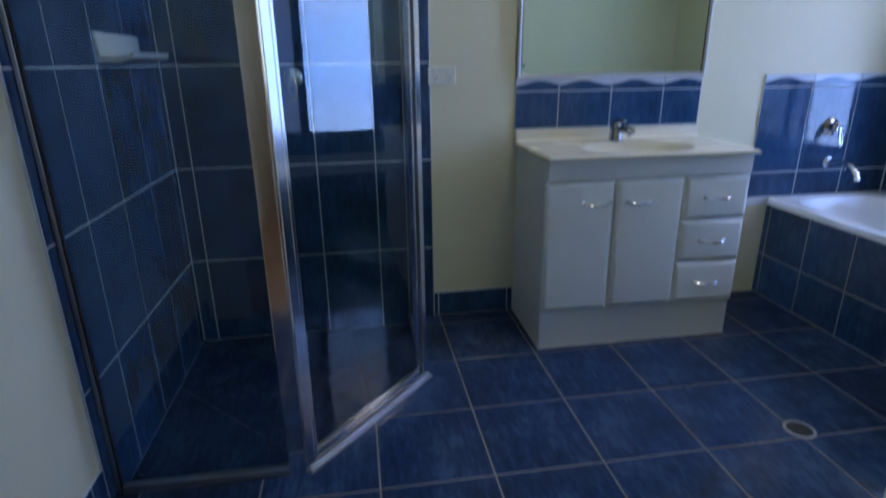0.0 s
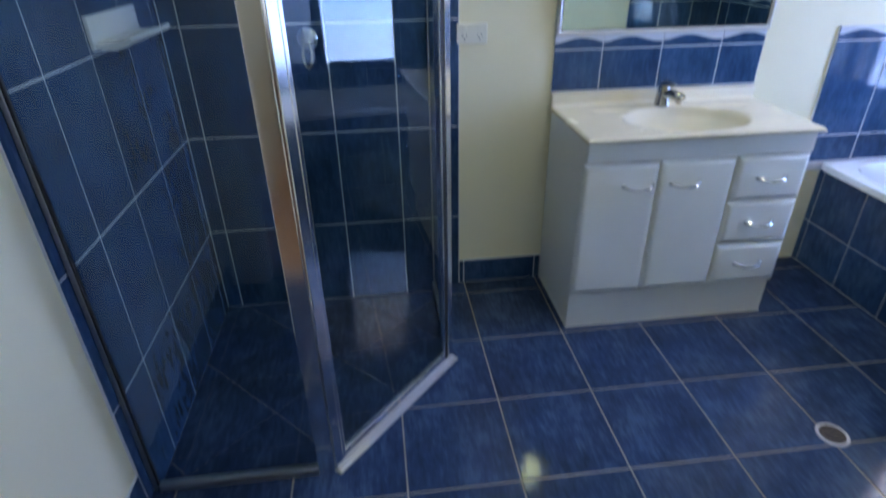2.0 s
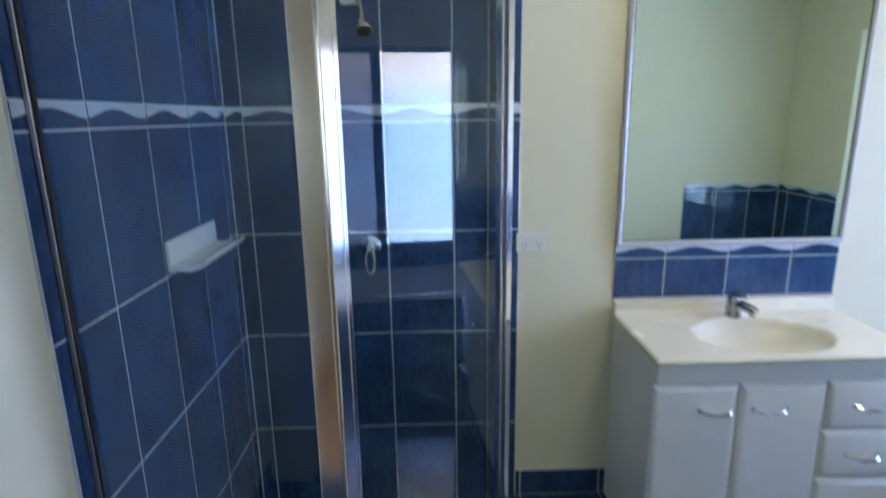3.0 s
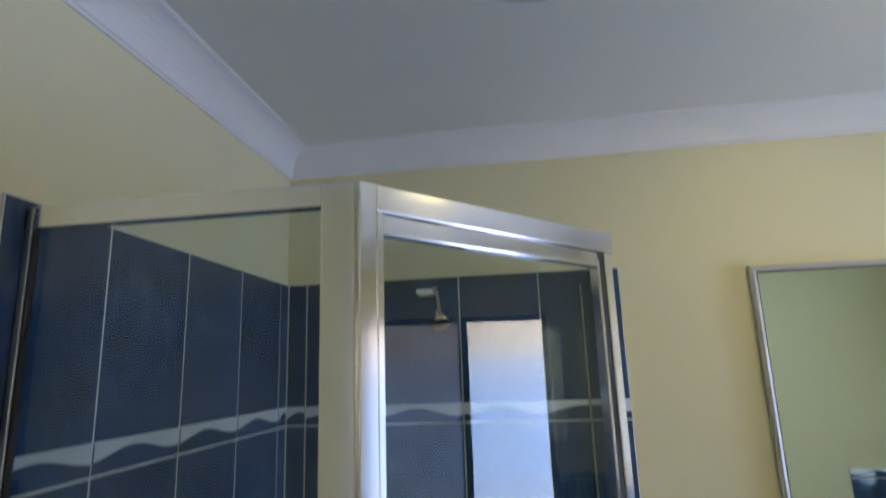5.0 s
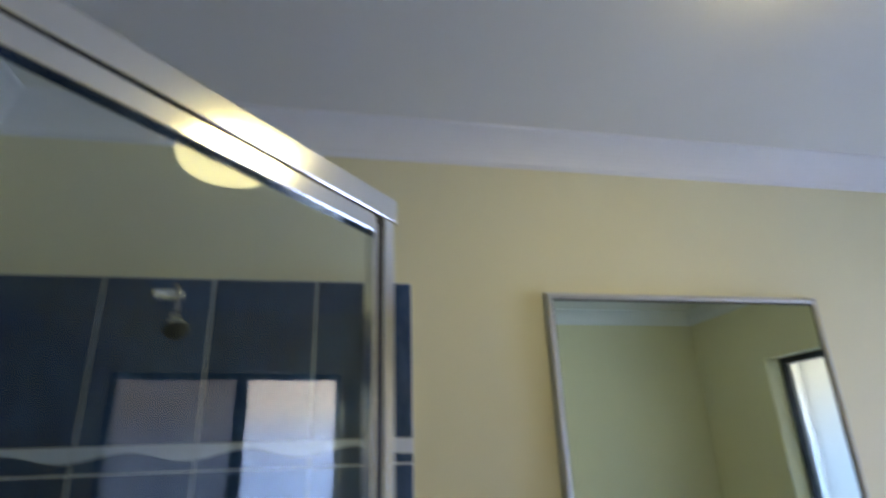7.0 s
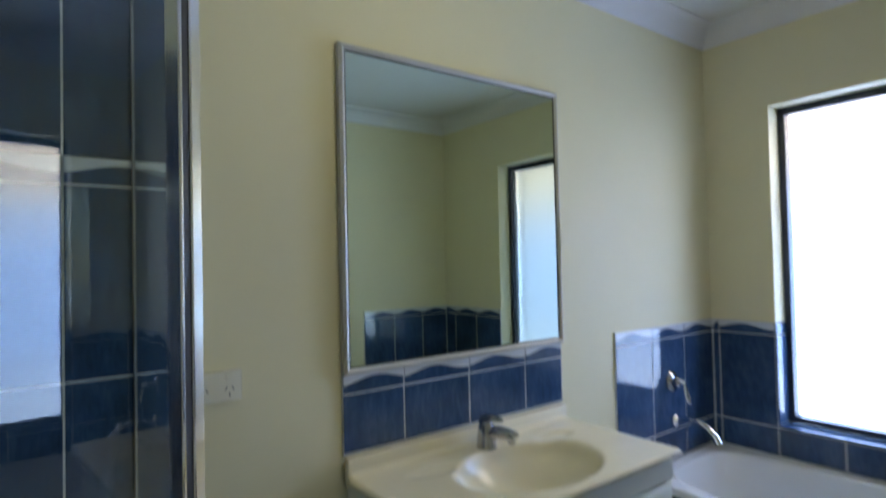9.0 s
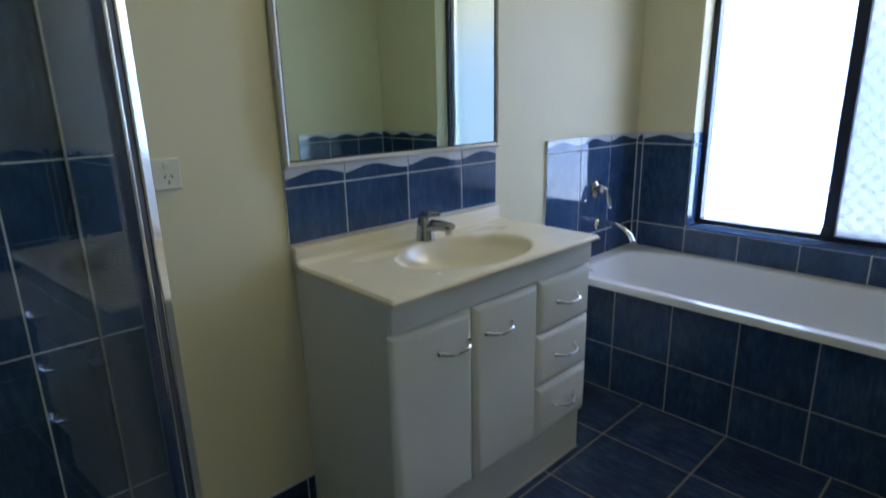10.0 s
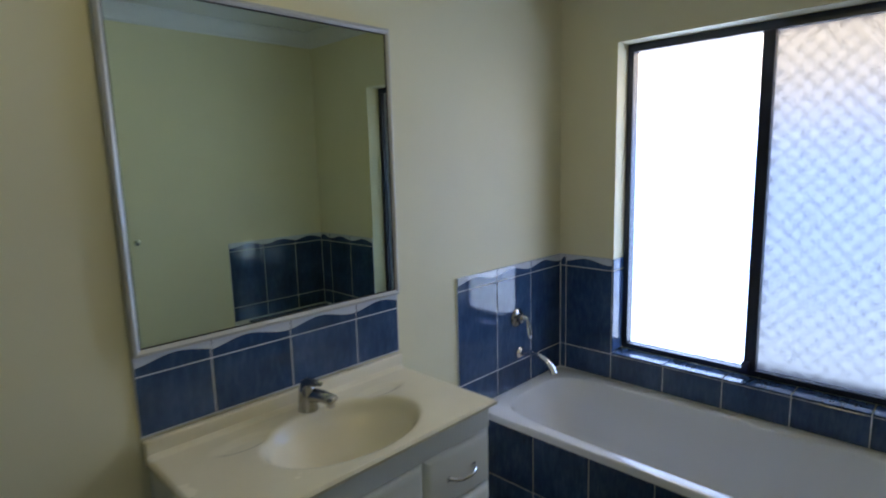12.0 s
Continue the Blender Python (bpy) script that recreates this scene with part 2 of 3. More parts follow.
NORTH = Matrix(((1, 0, 0, 0), (0, 0, -1, 0), (0, 1, 0, 0), (0, 0, 0, 1)))
WEST = Matrix(((0, 0, 1, 0), (1, 0, 0, 0), (0, 1, 0, 0), (0, 0, 0, 1)))
EAST = Matrix(((0, 0, -1, ROOM_X), (-1, 0, 0, 0), (0, 1, 0, 0), (0, 0, 0, 1)))
SOUTH = Matrix(((-1, 0, 0, 0), (0, 0, 1, ROOM_Y), (0, 1, 0, 0), (0, 0, 0, 1)))

# ---- shell ----
wall_north = tagged(link("wall_north", boxes((-0.1, ROOM_X + 0.16, 0, 0.1, -0.2, HIGH + 0.1)), PAINT), "cream painted bathroom wall behind vanity and shower", "wall", kind="structure")
wall_west = tagged(link("wall_west", boxes((-0.1, 0, -4.6, 0, -0.2, HIGH + 0.1)), PAINT), "cream painted side wall, tiled inside the shower", "wall", kind="structure")
E0, E1 = ROOM_X, ROOM_X + 0.16
wall_east = tagged(link("wall_east", boxes((E0, E1, ROOM_Y - 0.1, WIN_Y0, -0.2, HIGH + 0.1), (E0, E1, WIN_Y1, 0, -0.2, HIGH + 0.1), (E0, E1, WIN_Y0, WIN_Y1, -0.2, WIN_Z0), (E0, E1, WIN_Y0, WIN_Y1, WIN_Z1, HIGH + 0.1)), PAINT),
                   "cream painted wall with a deep window opening", "wall", kind="structure")
wall_south = tagged(link("wall_south", boxes((0, DOOR_X0, ROOM_Y - 0.1, ROOM_Y, -0.2, HIGH + 0.1), (DOOR_X1, ROOM_X, ROOM_Y - 0.1, ROOM_Y, -0.2, HIGH + 0.1), (DOOR_X0, DOOR_X1, ROOM_Y - 0.1, ROOM_Y, DOOR_Z, HIGH + 0.1)), PAINT),
                    "cream painted wall with the doorway", "wall", kind="structure")
ceiling = tagged(link("ceiling", boxes((-0.1, E1, -4.6, 0.1, HIGH, HIGH + 0.1)), CEILING), "flat white plaster ceiling", "ceiling", kind="structure")
ground = tagged(link("ground", boxes((-60, 60, -60, 60, -0.5, -0.3)), OUTSIDE), "bare ground outside the house", "ground", kind="structure")

# hall behind the doorway, closed and plain save an unseen opening added for light
tagged(link("hall_wall_south", boxes((0, 0.45, -4.6, -4.5, -0.2, HIGH), (1.45, 2.0, -4.6, -4.5, -0.2, HIGH), (0.45, 1.45, -4.6, -4.5, -0.2, 0.9), (0.45, 1.45, -4.6, -4.5, 2.1, HIGH)), HALL_PAINT), "plain beige hall wall with an added opening for light", "wall", kind="structure")
tagged(link("hall_wall_east", boxes((1.9, 2.0, -4.5, ROOM_Y - 0.1, -0.2, HIGH)), HALL_PAINT), "plain beige hall wall", "wall", kind="structure")
tagged(link("hall_floor", boxes((0, 1.9, -4.5, ROOM_Y - 0.1, -0.2, -0.004)), HALL_FLOOR), "brown hall carpet", "floor", kind="structure")


def cornice_bm():
    """A coved cornice round the room: a hollow quarter curve with a small step at each edge."""
    bm, d = bmesh.new(), 0.09
    prof = [(0.0, d), (0.006, d), (0.008, d - 0.006)]
    for k in range(9):
        a = math.pi / 2 * k / 8
        prof.append((d - 0.006 - (d - 0.016) * math.cos(a) + 0.002, d - 0.008 - (d - 0.016) * math.sin(a)))
    prof += [(d, 0.006), (d, 0.0)]
    rings = []
    for off, drop in prof:
        z = HIGH - drop
        rings.append([bm.verts.new(c) for c in ((off, -off, z), (ROOM_X - off, -off, z), (ROOM_X - off, ROOM_Y + off, z), (off, ROOM_Y + off, z))])
    for a, b in zip(rings, rings[1:]):
        for k in range(4):
            bm.faces.new((a[k], a[(k + 1) % 4], b[(k + 1) % 4], b[k]))
    return bm


tagged(link("cornice", cornice_bm(), CORNICE), "white coved plaster cornice along the walls", "cornice", kind="structure")

# ---- floor slab, with the shower set down ----
SHOWER = [(0.0, 0.0), (0.0, POST[1]), POST, JAMB, (JAMB[0], 0.0)]     # anticlockwise
DROP = 0.035


def outside_shower(poly):
    pieces, rest = [], poly
    n = len(SHOWER)
    for i in range(n):
        a, b = SHOWER[i], SHOWER[(i + 1) % n]
        out = clip(rest, a, b, False)
        if area(out) > 1e-6:
            pieces.append(out)
        rest = clip(rest, a, b, True)
        if area(rest) < 1e-6:
            break
    return pieces


bm = bmesh.new()
for piece in outside_shower([(0, ROOM_Y - 0.1), (ROOM_X, ROOM_Y - 0.1), (ROOM_X, 0), (0, 0)]):
    prism(bm, piece, -0.2, -0.002)
prism(bm, SHOWER, -0.2, -DROP - 0.002)
floor = tagged(link("floor", bm, GROUT), "navy glazed ceramic tiled floor with grey grout", "floor", kind="structure")

# ---- shower screen ----
def vertical_box(bm, p, q, a0, a1, half, z0, z1, bevel=0.002):
    """A bar on the line from p to q in plan, from a0 to a1 along it and half thick to each side."""
    d = Vector((q[0] - p[0], q[1] - p[1], 0)).normalized()
    ang = math.atan2(d.y, d.x)
    b2 = bmesh.new()
    box(b2, a0, a1, -half, half, z0, z1, bevel)
    b2.transform(Matrix.Translation((p[0], p[1], 0)) @ Matrix.Rotation(ang, 4, "Z"))
    me = bpy.data.meshes.new("tmp")
    b2.to_mesh(me)
    b2.free()
    bm.from_mesh(me)
    bpy.data.meshes.remove(me)
    return bm


def bar(name, parent, p, q, a0, a1, half, z0, z1, mat, label="", bevel=0.002):
    return part(name, vertical_box(bmesh.new(), p, q, a0, a1, half, z0, z1, bevel), mat, parent, label)


TOPZ = 1.986
screen = thing("shower_screen", (0, 0, 0), "framed clear glass corner shower screen with silver aluminium frame", "shower screen")
A = (0.0, POST[1])
lf = POST[0]
bar("wall_channel", screen, A, POST, 0.009, 0.021, 0.008, 0.0, TOPZ, SILL_METAL)
bar("glazing_seal", screen, A, POST, 0.021, 0.027, 0.007, 0.0, TOPZ - 0.035, SEAL, "black rubber glazing seal")
bar("top_rail", screen, A, POST, 0.027, lf - 0.046, 0.013, TOPZ - 0.035, TOPZ, ALUMINIUM)
bar("bottom_rail", screen, A, POST, 0.027, lf - 0.046, 0.013, -0.002, 0.022, SILL_METAL)
bar("corner_post", screen, A, POST, lf - 0.046, lf + 0.003, 0.015, -0.002, TOPZ, ALUMINIUM)
g = bar("glass_panel", screen, A, POST, 0.024, lf - 0.044, 0.003, 0.012, TOPZ - 0.02, SHOWER_GLASS, "clear safety glass", 0)
g.visible_shadow = False
DL = math.dist(POST, JAMB)
bar("door_jamb", screen, POST, JAMB, -0.003, 0.027, 0.0158, -0.002, TOPZ + 0.001, ALUMINIUM)
bar("door_jamb", screen, POST, JAMB, DL - 0.022, DL + 0.004, 0.013, -0.002, TOPZ - 0.042, ALUMINIUM)
bar("door_head", screen, POST, JAMB, 0.027, DL + 0.010, 0.0155, TOPZ - 0.042, TOPZ, ALUMINIUM)
bar("door_sill", screen, POST, JAMB, 0.0, DL + 0.01, 0.020, -0.002, 0.018, SILL_METAL)
bar("sill_lip", screen, POST, JAMB, -0.004, DL + 0.016, 0.030, -0.002, 0.008, SILL_METAL)
door = bar("shower_door", screen, POST, JAMB, 0.0276, 0.040, 0.014, 0.024, TOPZ - 0.0425, ALUMINIUM, "hinged glass shower door in a silver frame")
bar("door_top", door, POST, JAMB, 0.040, DL - 0.048, 0.012, TOPZ - 0.074, TOPZ - 0.0435, ALUMINIUM)
bar("door_bottom", door, POST, JAMB, 0.040, DL - 0.048, 0.012, 0.024, 0.052, ALUMINIUM)
bar("door_stile", door, POST, JAMB, DL - 0.048, DL - 0.040, 0.012, 0.024, TOPZ - 0.045, ALUMINIUM)
bar("seal", door, POST, JAMB, DL - 0.0395, DL - 0.0225, 0.010, 0.024, TOPZ - 0.050, SEAL, "black rubber seal")
bar("pivot_block", door, POST, JAMB, DL - 0.046, DL - 0.0225, 0.013, TOPZ - 0.058, TOPZ - 0.0425, SEAL, "dark pivot block in the corner of the door")
# black strip laid in as the shade of the slot under the head
bar("door_gap_shade", door, POST, JAMB, 0.085, 0.150, 0.0125, TOPZ - 0.0432, TOPZ - 0.0424, SEAL, "dark strip for the shade in the gap over the door")
g = bar("glass_pane", door, POST, JAMB, 0.036, DL - 0.044, 0.003, 0.046, TOPZ - 0.064, SHOWER_GLASS, "clear safety glass", 0)
g.visible_shadow = False
B = (JAMB[0], -0.009)
LB = -0.009 - JAMB[1]
bar("return_post", screen, JAMB, B, 0.002, 0.028, 0.009, -0.002, TOPZ - 0.001, ALUMINIUM)
bar("return_rail", screen, JAMB, B, 0.028, LB - 0.012, 0.010, TOPZ - 0.035, TOPZ, ALUMINIUM)
bar("return_sill", screen, JAMB, B, 0.028, LB - 0.012, 0.012, -0.002, 0.022, SILL_METAL)
bar("wall_channel", screen, JAMB, B, LB - 0.010, LB, 0.006, -0.002, TOPZ, MESH_METAL)
g = bar("return_glass", screen, JAMB, B, 0.020, LB - 0.006, 0.003, 0.012, TOPZ - 0.02, SHOWER_GLASS, "clear safety glass", 0)
g.visible_shadow = False

# ---- vanity ----
VX0, VX1, VTOP = 1.434, 2.297, 0.816


def vanity_top(x0, x1, y0, y1, z, parent):
    """Cast top with a rolled front edge, a rounded upstand, an oval bowl and two shallow soap rests."""
    bm = bmesh.new()
    cx, cy, a, b = (x0 + x1) / 2 + 0.012, -0.262, 0.215, 0.150
    nx, ny = 124, 66
    yb = y1 - 0.022

    def height(x, y):
        h = z
        r = math.hypot((x - cx) / a, (y - cy) / b)
        if r < 1.16:
            k = (1.16 - r) / 1.16
            soft = min(1.0, k / 0.16)
            h -= 0.120 * (1 - (1 - k) ** 2.3) * soft * soft * (3 - 2 * soft)
        for sx in (-0.235, 0.235):
            r2 = math.hypot((x - cx - sx) / 0.098, (y + 0.135) / 0.040)
            if r2 < 1:
                h -= 0.009 * min(1.0, 2.2 * (1 - r2)) ** 1.5
        e = min(x - x0, x1 - x, y - y0)
        if e < 0.007:
            h -= 0.007 - math.sqrt(max(0, 0.007 ** 2 - (0.007 - e) ** 2))
        if y > yb - 0.016:
            k = min(1.0, (y - yb + 0.016) / 0.016)
            h += 0.012 * k * k
        return h

    grid = [[bm.verts.new((x0 + (x1 - x0) * i / nx, y0 + (yb - y0) * j / ny, height(x0 + (x1 - x0) * i / nx, y0 + (yb - y0) * j / ny))) for j in range(ny + 1)] for i in range(nx + 1)]
    for i in range(nx):
        for j in range(ny):
            bm.faces.new((grid[i][j], grid[i + 1][j], grid[i + 1][j + 1], grid[i][j + 1]))
    rim = [grid[i][0] for i in range(nx + 1)]
    low = [bm.verts.new((v.co.x, v.co.y + 0.002, z - 0.016)) for v in rim]
    inn = [bm.verts.new((v.co.x, v.co.y + 0.03, z - 0.019)) for v in rim]
    for r, s in ((rim, low), (low, inn)):
        for i in range(nx):
            bm.faces.new((s[i], s[i + 1], r[i + 1], r[i]))
    for side in (grid[0], grid[-1]):
        lo = [bm.verts.new((v.co.x, v.co.y, z - 0.018)) for v in side]
        for j in range(ny):
            bm.faces.new((side[j], side[j + 1], lo[j + 1], lo[j]))
    top = part("basin_top", bm, TOP, parent, "glossy ivory cast top with a moulded oval basin", True)
    part("upstand", box(bmesh.new(), x0, x1, yb - 0.0005, y1, z - 0.028, z + 0.048, 0.006, 3), TOP, parent, "ivory moulded upstand along the wall", True)
    waste = bmesh.new()
    lathe(waste, [(0.0, 0.004), (0.016, 0.004), (0.022, 0.002), (0.024, 0.0), (0.024, -0.01), (0, -0.01)], 24, (cx, cy, z - 0.124))
    part("basin_waste", waste, CHROME, parent, "chrome waste", True)
    return cx, cy


def panel_front(x0, x1, z0, z1, y):
    """A pillow-edged cabinet front: a flat field with a wide rounded margin."""
    bm = bmesh.new()
    rings = []
    for inset, out in ((0, 0.0), (0, 0.004), (0.002, 0.0075), (0.008, 0.0120), (0.016, 0.0170), (0.021, 0.0184), (0.024, 0.0185)):
        rings.append([bm.verts.new(c) for c in ((x0 + inset, y - out, z0 + inset), (x1 - inset, y - out, z0 + inset), (x1 - inset, y - out, z1 - inset), (x0 + inset, y - out, z1 - inset))])
    for a, b in zip(rings, rings[1:]):
        for k in range(4):
            bm.faces.new((a[k], a[(k + 1) % 4], b[(k + 1) % 4], b[k]))
    bm.faces.new(rings[-1])
    bm.faces.new(rings[0][::-1])
    return bm


def bow_handle(x0, x1, z, y):
    bm = bmesh.new()
    pts, rad = [], []
    for k in range(13):
        s = k / 12
        out = 0.030 * (1 - abs(2 * s - 1) ** 3.2)
        pts.append((x0 + (x1 - x0) * s, y - 0.002 - out, z - 0.004 * math.sin(math.pi * s)))
        rad.append(0.0065 - 0.0022 * math.sin(math.pi * s))
    tube(bm, pts, rad, 10)
    for x in (x0, x1):
        lathe(bm, [(0.0, 0.006), (0.008, 0.005), (0.009, 0.0), (0, 0)], 14, (x, y, z), Matrix.Rotation(math.pi / 2, 4, "X"))
    return bm


vanity = thing("vanity_cabinet", (1.86, -0.23, 0), "white vanity cabinet with two doors, three drawers and ivory basin top", "vanity")
vanity.location = (0, 0, 0)
FY = -0.424
CX0, CX1, CZ0, CZ1 = VX0 + 0.012, VX1 - 0.003, 0.165, VTOP - 0.019
part("side_panel", boxes((CX0, CX0 + 0.016, FY, -0.002, CZ0, CZ1)), VINYL, vanity)
part("side_panel", boxes((CX1 - 0.016, CX1, FY, -0.002, CZ0, CZ1)), VINYL, vanity)
part("back_panel", boxes((CX0 + 0.016, CX1 - 0.016, -0.012, -0.002, CZ0, CZ1)), VINYL, vanity)
part("base_panel", boxes((CX0 + 0.016, CX1 - 0.016, FY, -0.012, CZ0, CZ0 + 0.016)), VINYL, vanity)
part("face_frame", boxes((CX0 + 0.016, CX1 - 0.016, FY, FY + 0.016, CZ0 + 0.016, CZ1)), VINYL, vanity)
part("kickboard", boxes((VX0 + 0.014, VX1 + 0.000, FY + 0.014, -0.002, 0.0, 0.165)), VINYL, vanity)
part("kickboard_sealant", boxes((VX0 + 0.011, VX1 + 0.003, FY + 0.011, -0.002, 0.0, 0.004)), SILICONE, vanity, "bead of sealant at the floor")
part("front_rail", box(bmesh.new(), VX0 + 0.012, VX1 - 0.008, FY - 0.016, FY, 0.722, VTOP - 0.019, 0.003), VINYL, vanity)
bcx, bcy = vanity_top(VX0, VX1, -0.466, -0.010, VTOP, vanity)
Z0, Z1 = 0.178, 0.716
for i, (xa, xb, ha, hb) in enumerate(((1.438, 1.720, 1.590, 1.696), (1.724, 2.009, 1.766, 1.872))):
    d = part("cabinet_door", panel_front(xa, xb, Z0, Z1, FY), VINYL, vanity, smooth=True)
    part("handle", bow_handle(ha, hb, 0.630, FY - 0.018), CHROME, d, "chrome bow handle", True)
for i in range(3):
    za = Z0 + (Z1 - Z0 + 0.004) / 3 * i
    zb = za + (Z1 - Z0 + 0.004) / 3 - 0.004
    d = part("drawer", panel_front(2.013, 2.293, za, zb, FY), VINYL, vanity, smooth=True)
    part("handle", bow_handle(2.100, 2.206, (za + zb) / 2 + 0.004, FY - 0.018), CHROME, d, "chrome bow handle", True)


def basin_mixer(x, y, z):
    t = thing("basin_mixer_tap", (x, y, z), "chrome single lever mixer tap on the basin top", "tap")
    bm = bmesh.new()
    lathe(bm, [(0, 0), (0.031, 0), (0.031, 0.003), (0.0295, 0.008), (0.0265, 0.040), (0.0245, 0.062), (0.020, 0.074), (0.010, 0.080), (0, 0.081)], 28)
    part("body", bm, DARK_REFLECTION_CHROME, t, "chrome tap body, darkened for the dark room it reflects", True)
    bm = bmesh.new()
    tube(bm, [(0, -0.004, 0.044), (0, -0.032, 0.050), (0, -0.062, 0.052), (0, -0.088, 0.050), (0, -0.102, 0.047), (0, -0.105, 0.045)], [0.0235, 0.0205, 0.0180, 0.0170, 0.0165, 0.0140], 18, 0.72)
    part("spout", bm, DARK_REFLECTION_CHROME, t, smooth=True)
    bm = bmesh.new()
    lathe(bm, [(0.0, 0.0), (0.0115, 0.0), (0.0125, 0.014), (0, 0.016)], 16, (0, -0.090, 0.026))
    part("aerator", bm, STEEL, t, smooth=True)
    bm = bmesh.new()
    tube(bm, [(0, 0.020, 0.076), (0, 0.002, 0.084), (0, -0.024, 0.087), (0, -0.050, 0.088), (0, -0.060, 0.088)], [0.016, 0.018, 0.013, 0.009, 0.006], 14, 0.42)
    part("lever", bm, DARK_REFLECTION_CHROME, t, smooth=True)
    t.rotation_euler = (0, 0, radians(14))
    return t


basin_mixer(1.872, -0.082, VTOP)

# ---- mirror ----
MX0, MX1, MZ0, MZ1 = 1.434, 2.304, 1.080, 1.980
mirror = thing("wall_mirror", (0, 0, 0), "large wall mirror in a thin silver frame over the vanity", "mirror")
part("mirror_glass", boxes((MX0 + 0.010, MX1 - 0.010, -0.015, -0.002, MZ0 + 0.010, MZ1 - 0.010)), MIRROR, mirror, "clear silvered mirror glass")


def frame_strip(bm, outer, inner, y0, y1, y2):
    (x0, x1, z0, z1), (a0, a1, c0, c1) = outer, inner
    lo = [(x0, z0), (x1, z0), (x1, z1), (x0, z1)]
    li = [(a0, c0), (a1, c0), (a1, c1), (a0, c1)]
    o0, o1 = [bm.verts.new((x, y0, z)) for x, z in lo], [bm.verts.new((x, y1, z)) for x, z in lo]
    mid = [bm.verts.new(((p[0] + q[0]) / 2, y2, (p[1] + q[1]) / 2)) for p, q in zip(lo, li)]
    i1, i0 = [bm.verts.new((x, y1, z)) for x, z in li], [bm.verts.new((x, y0, z)) for x, z in li]
    for r, s in ((o0, o1), (o1, mid), (mid, i1), (i1, i0)):
        for k in range(4):
            bm.faces.new((r[k], r[(k + 1) % 4], s[(k + 1) % 4], s[k]))
    return bm


part("mirror_frame", frame_strip(bmesh.new(), (MX0, MX1, MZ0, MZ1), (MX0 + 0.017, MX1 - 0.017, MZ0 + 0.017, MZ1 - 0.017), -0.001, -0.019, -0.024), FRAME_SILVER, mirror, "thin rounded silver frame")
part("frame_bead", frame_strip(bmesh.new(), (MX0 + 0.0172, MX1 - 0.0172, MZ0 + 0.0172, MZ1 - 0.0172), (MX0 + 0.021, MX1 - 0.021, MZ0 + 0.021, MZ1 - 0.021), -0.014, -0.0165, -0.0175), SEAL, mirror, "dark inner bead")

# ---- power point ----
gpo = thing("power_outlet", (0, 0, 0), "white double wall power outlet with two switches", "power outlet")
GX, GZ = 1.112, 1.099
part("face_plate", box(bmesh.new(), GX - 0.058, GX + 0.058, -0.012, 0.0, GZ - 0.036, GZ + 0.036, 0.003, 3), PLASTIC, gpo)
for s in (-0.029, 0.029):
    part("switch", box(bmesh.new(), GX + s - 0.009, GX + s + 0.009, -0.016, -0.011, GZ + 0.013, GZ + 0.026, 0.002), PLASTIC, gpo)
    # slots are dark bars on the plate, coloured as the shade inside them
    for dx, dz, ang in ((-0.0075, -0.006, 30), (0.0075, -0.006, -30), (0, -0.020, 0)):
        bm = box(bmesh.new(), -0.0011, 0.0011, -0.0130, -0.0115, -0.0045, 0.0045)
        bm.transform(Matrix.Translation((GX + s + dx, 0, GZ + dz)) @ Matrix.Rotation(radians(ang), 4, "Y"))
        part("socket_slot", bm, HOLE_SHADE, gpo, "dark bar for the shade in a slot")

# ---- bath ----
BX0, BX1, BY0, BY1, BZ = 2.715, 3.368, -1.74, -0.010, 0.502


def bath_bm(first, last):
    bm = bmesh.new()
    cx, cy, hx, hy = (BX0 + BX1) / 2, (BY0 + BY1) / 2, (BX1 - BX0) / 2, (BY1 - BY0) / 2
    seg = 96
    rows = [(1.0, 1.0, -0.030, 26), (1.0, 1.0, -0.008, 26), (0.992, 0.997, -0.001, 26), (0.975, 0.990, 0.0, 22), (0.86, 0.945, 0.0, 7), (0.835, 0.935, -0.004, 5.5), (0.815, 0.925, -0.018, 5),
            (0.78, 0.89, -0.12, 4.5), (0.74, 0.84, -0.25, 4), (0.68, 0.78, -0.33, 3.6), (0.58, 0.70, -0.365, 3.2), (0.3, 0.4, -0.378, 2.6), (0.02, 0.02, -0.382, 2)][first:last]
    rings = []
    for fx, fy, dz, n in rows:
        ring = []
        for k in range(seg):
            t = 2 * math.pi * k / seg
            c, s = math.cos(t), math.sin(t)
            ring.append(bm.verts.new((cx + hx * fx * math.copysign(abs(c) ** (2 / n), c), cy + hy * fy * math.copysign(abs(s) ** (2 / n), s), BZ + dz)))
        rings.append(ring)
    for a, b in zip(rings, rings[1:]):
        for k in range(seg):
            j = (k + 1) % seg
            bm.faces.new((a[k], a[j], b[j], b[k]))
    if last is None:
        bm.faces.new(rings[-1])
    return bm


bath = thing("bathtub", (0, 0, 0), "white built-in bathtub in a navy tiled surround", "bathtub")
part("rim", bath_bm(0, 6), ENAMEL, bath, "flat glossy white rim", True)
part("tub", bath_bm(5, None), ENAMEL, bath, "deep rounded white bath well", True)
FX = 2.745
surround = tagged(link("bath_surround", boxes((FX + 0.0014, FX + 0.05, ROOM_Y, 0.0, -0.002, 0.472), (FX + 0.05, ROOM_X, ROOM_Y, BY0 - 0.004, 0.44, 0.488)), BATH_GROUT), "navy tiled bath surround with pale grout", "bath surround", kind="structure")


def bath_taps(x):
    t = thing("bath_mixer_tap", (x, -0.008, 0.835), "chrome wall mixer with a looped lever above the bath", "tap")
    lay = Matrix.Rotation(math.pi / 2, 4, "X")
    bm = bmesh.new()
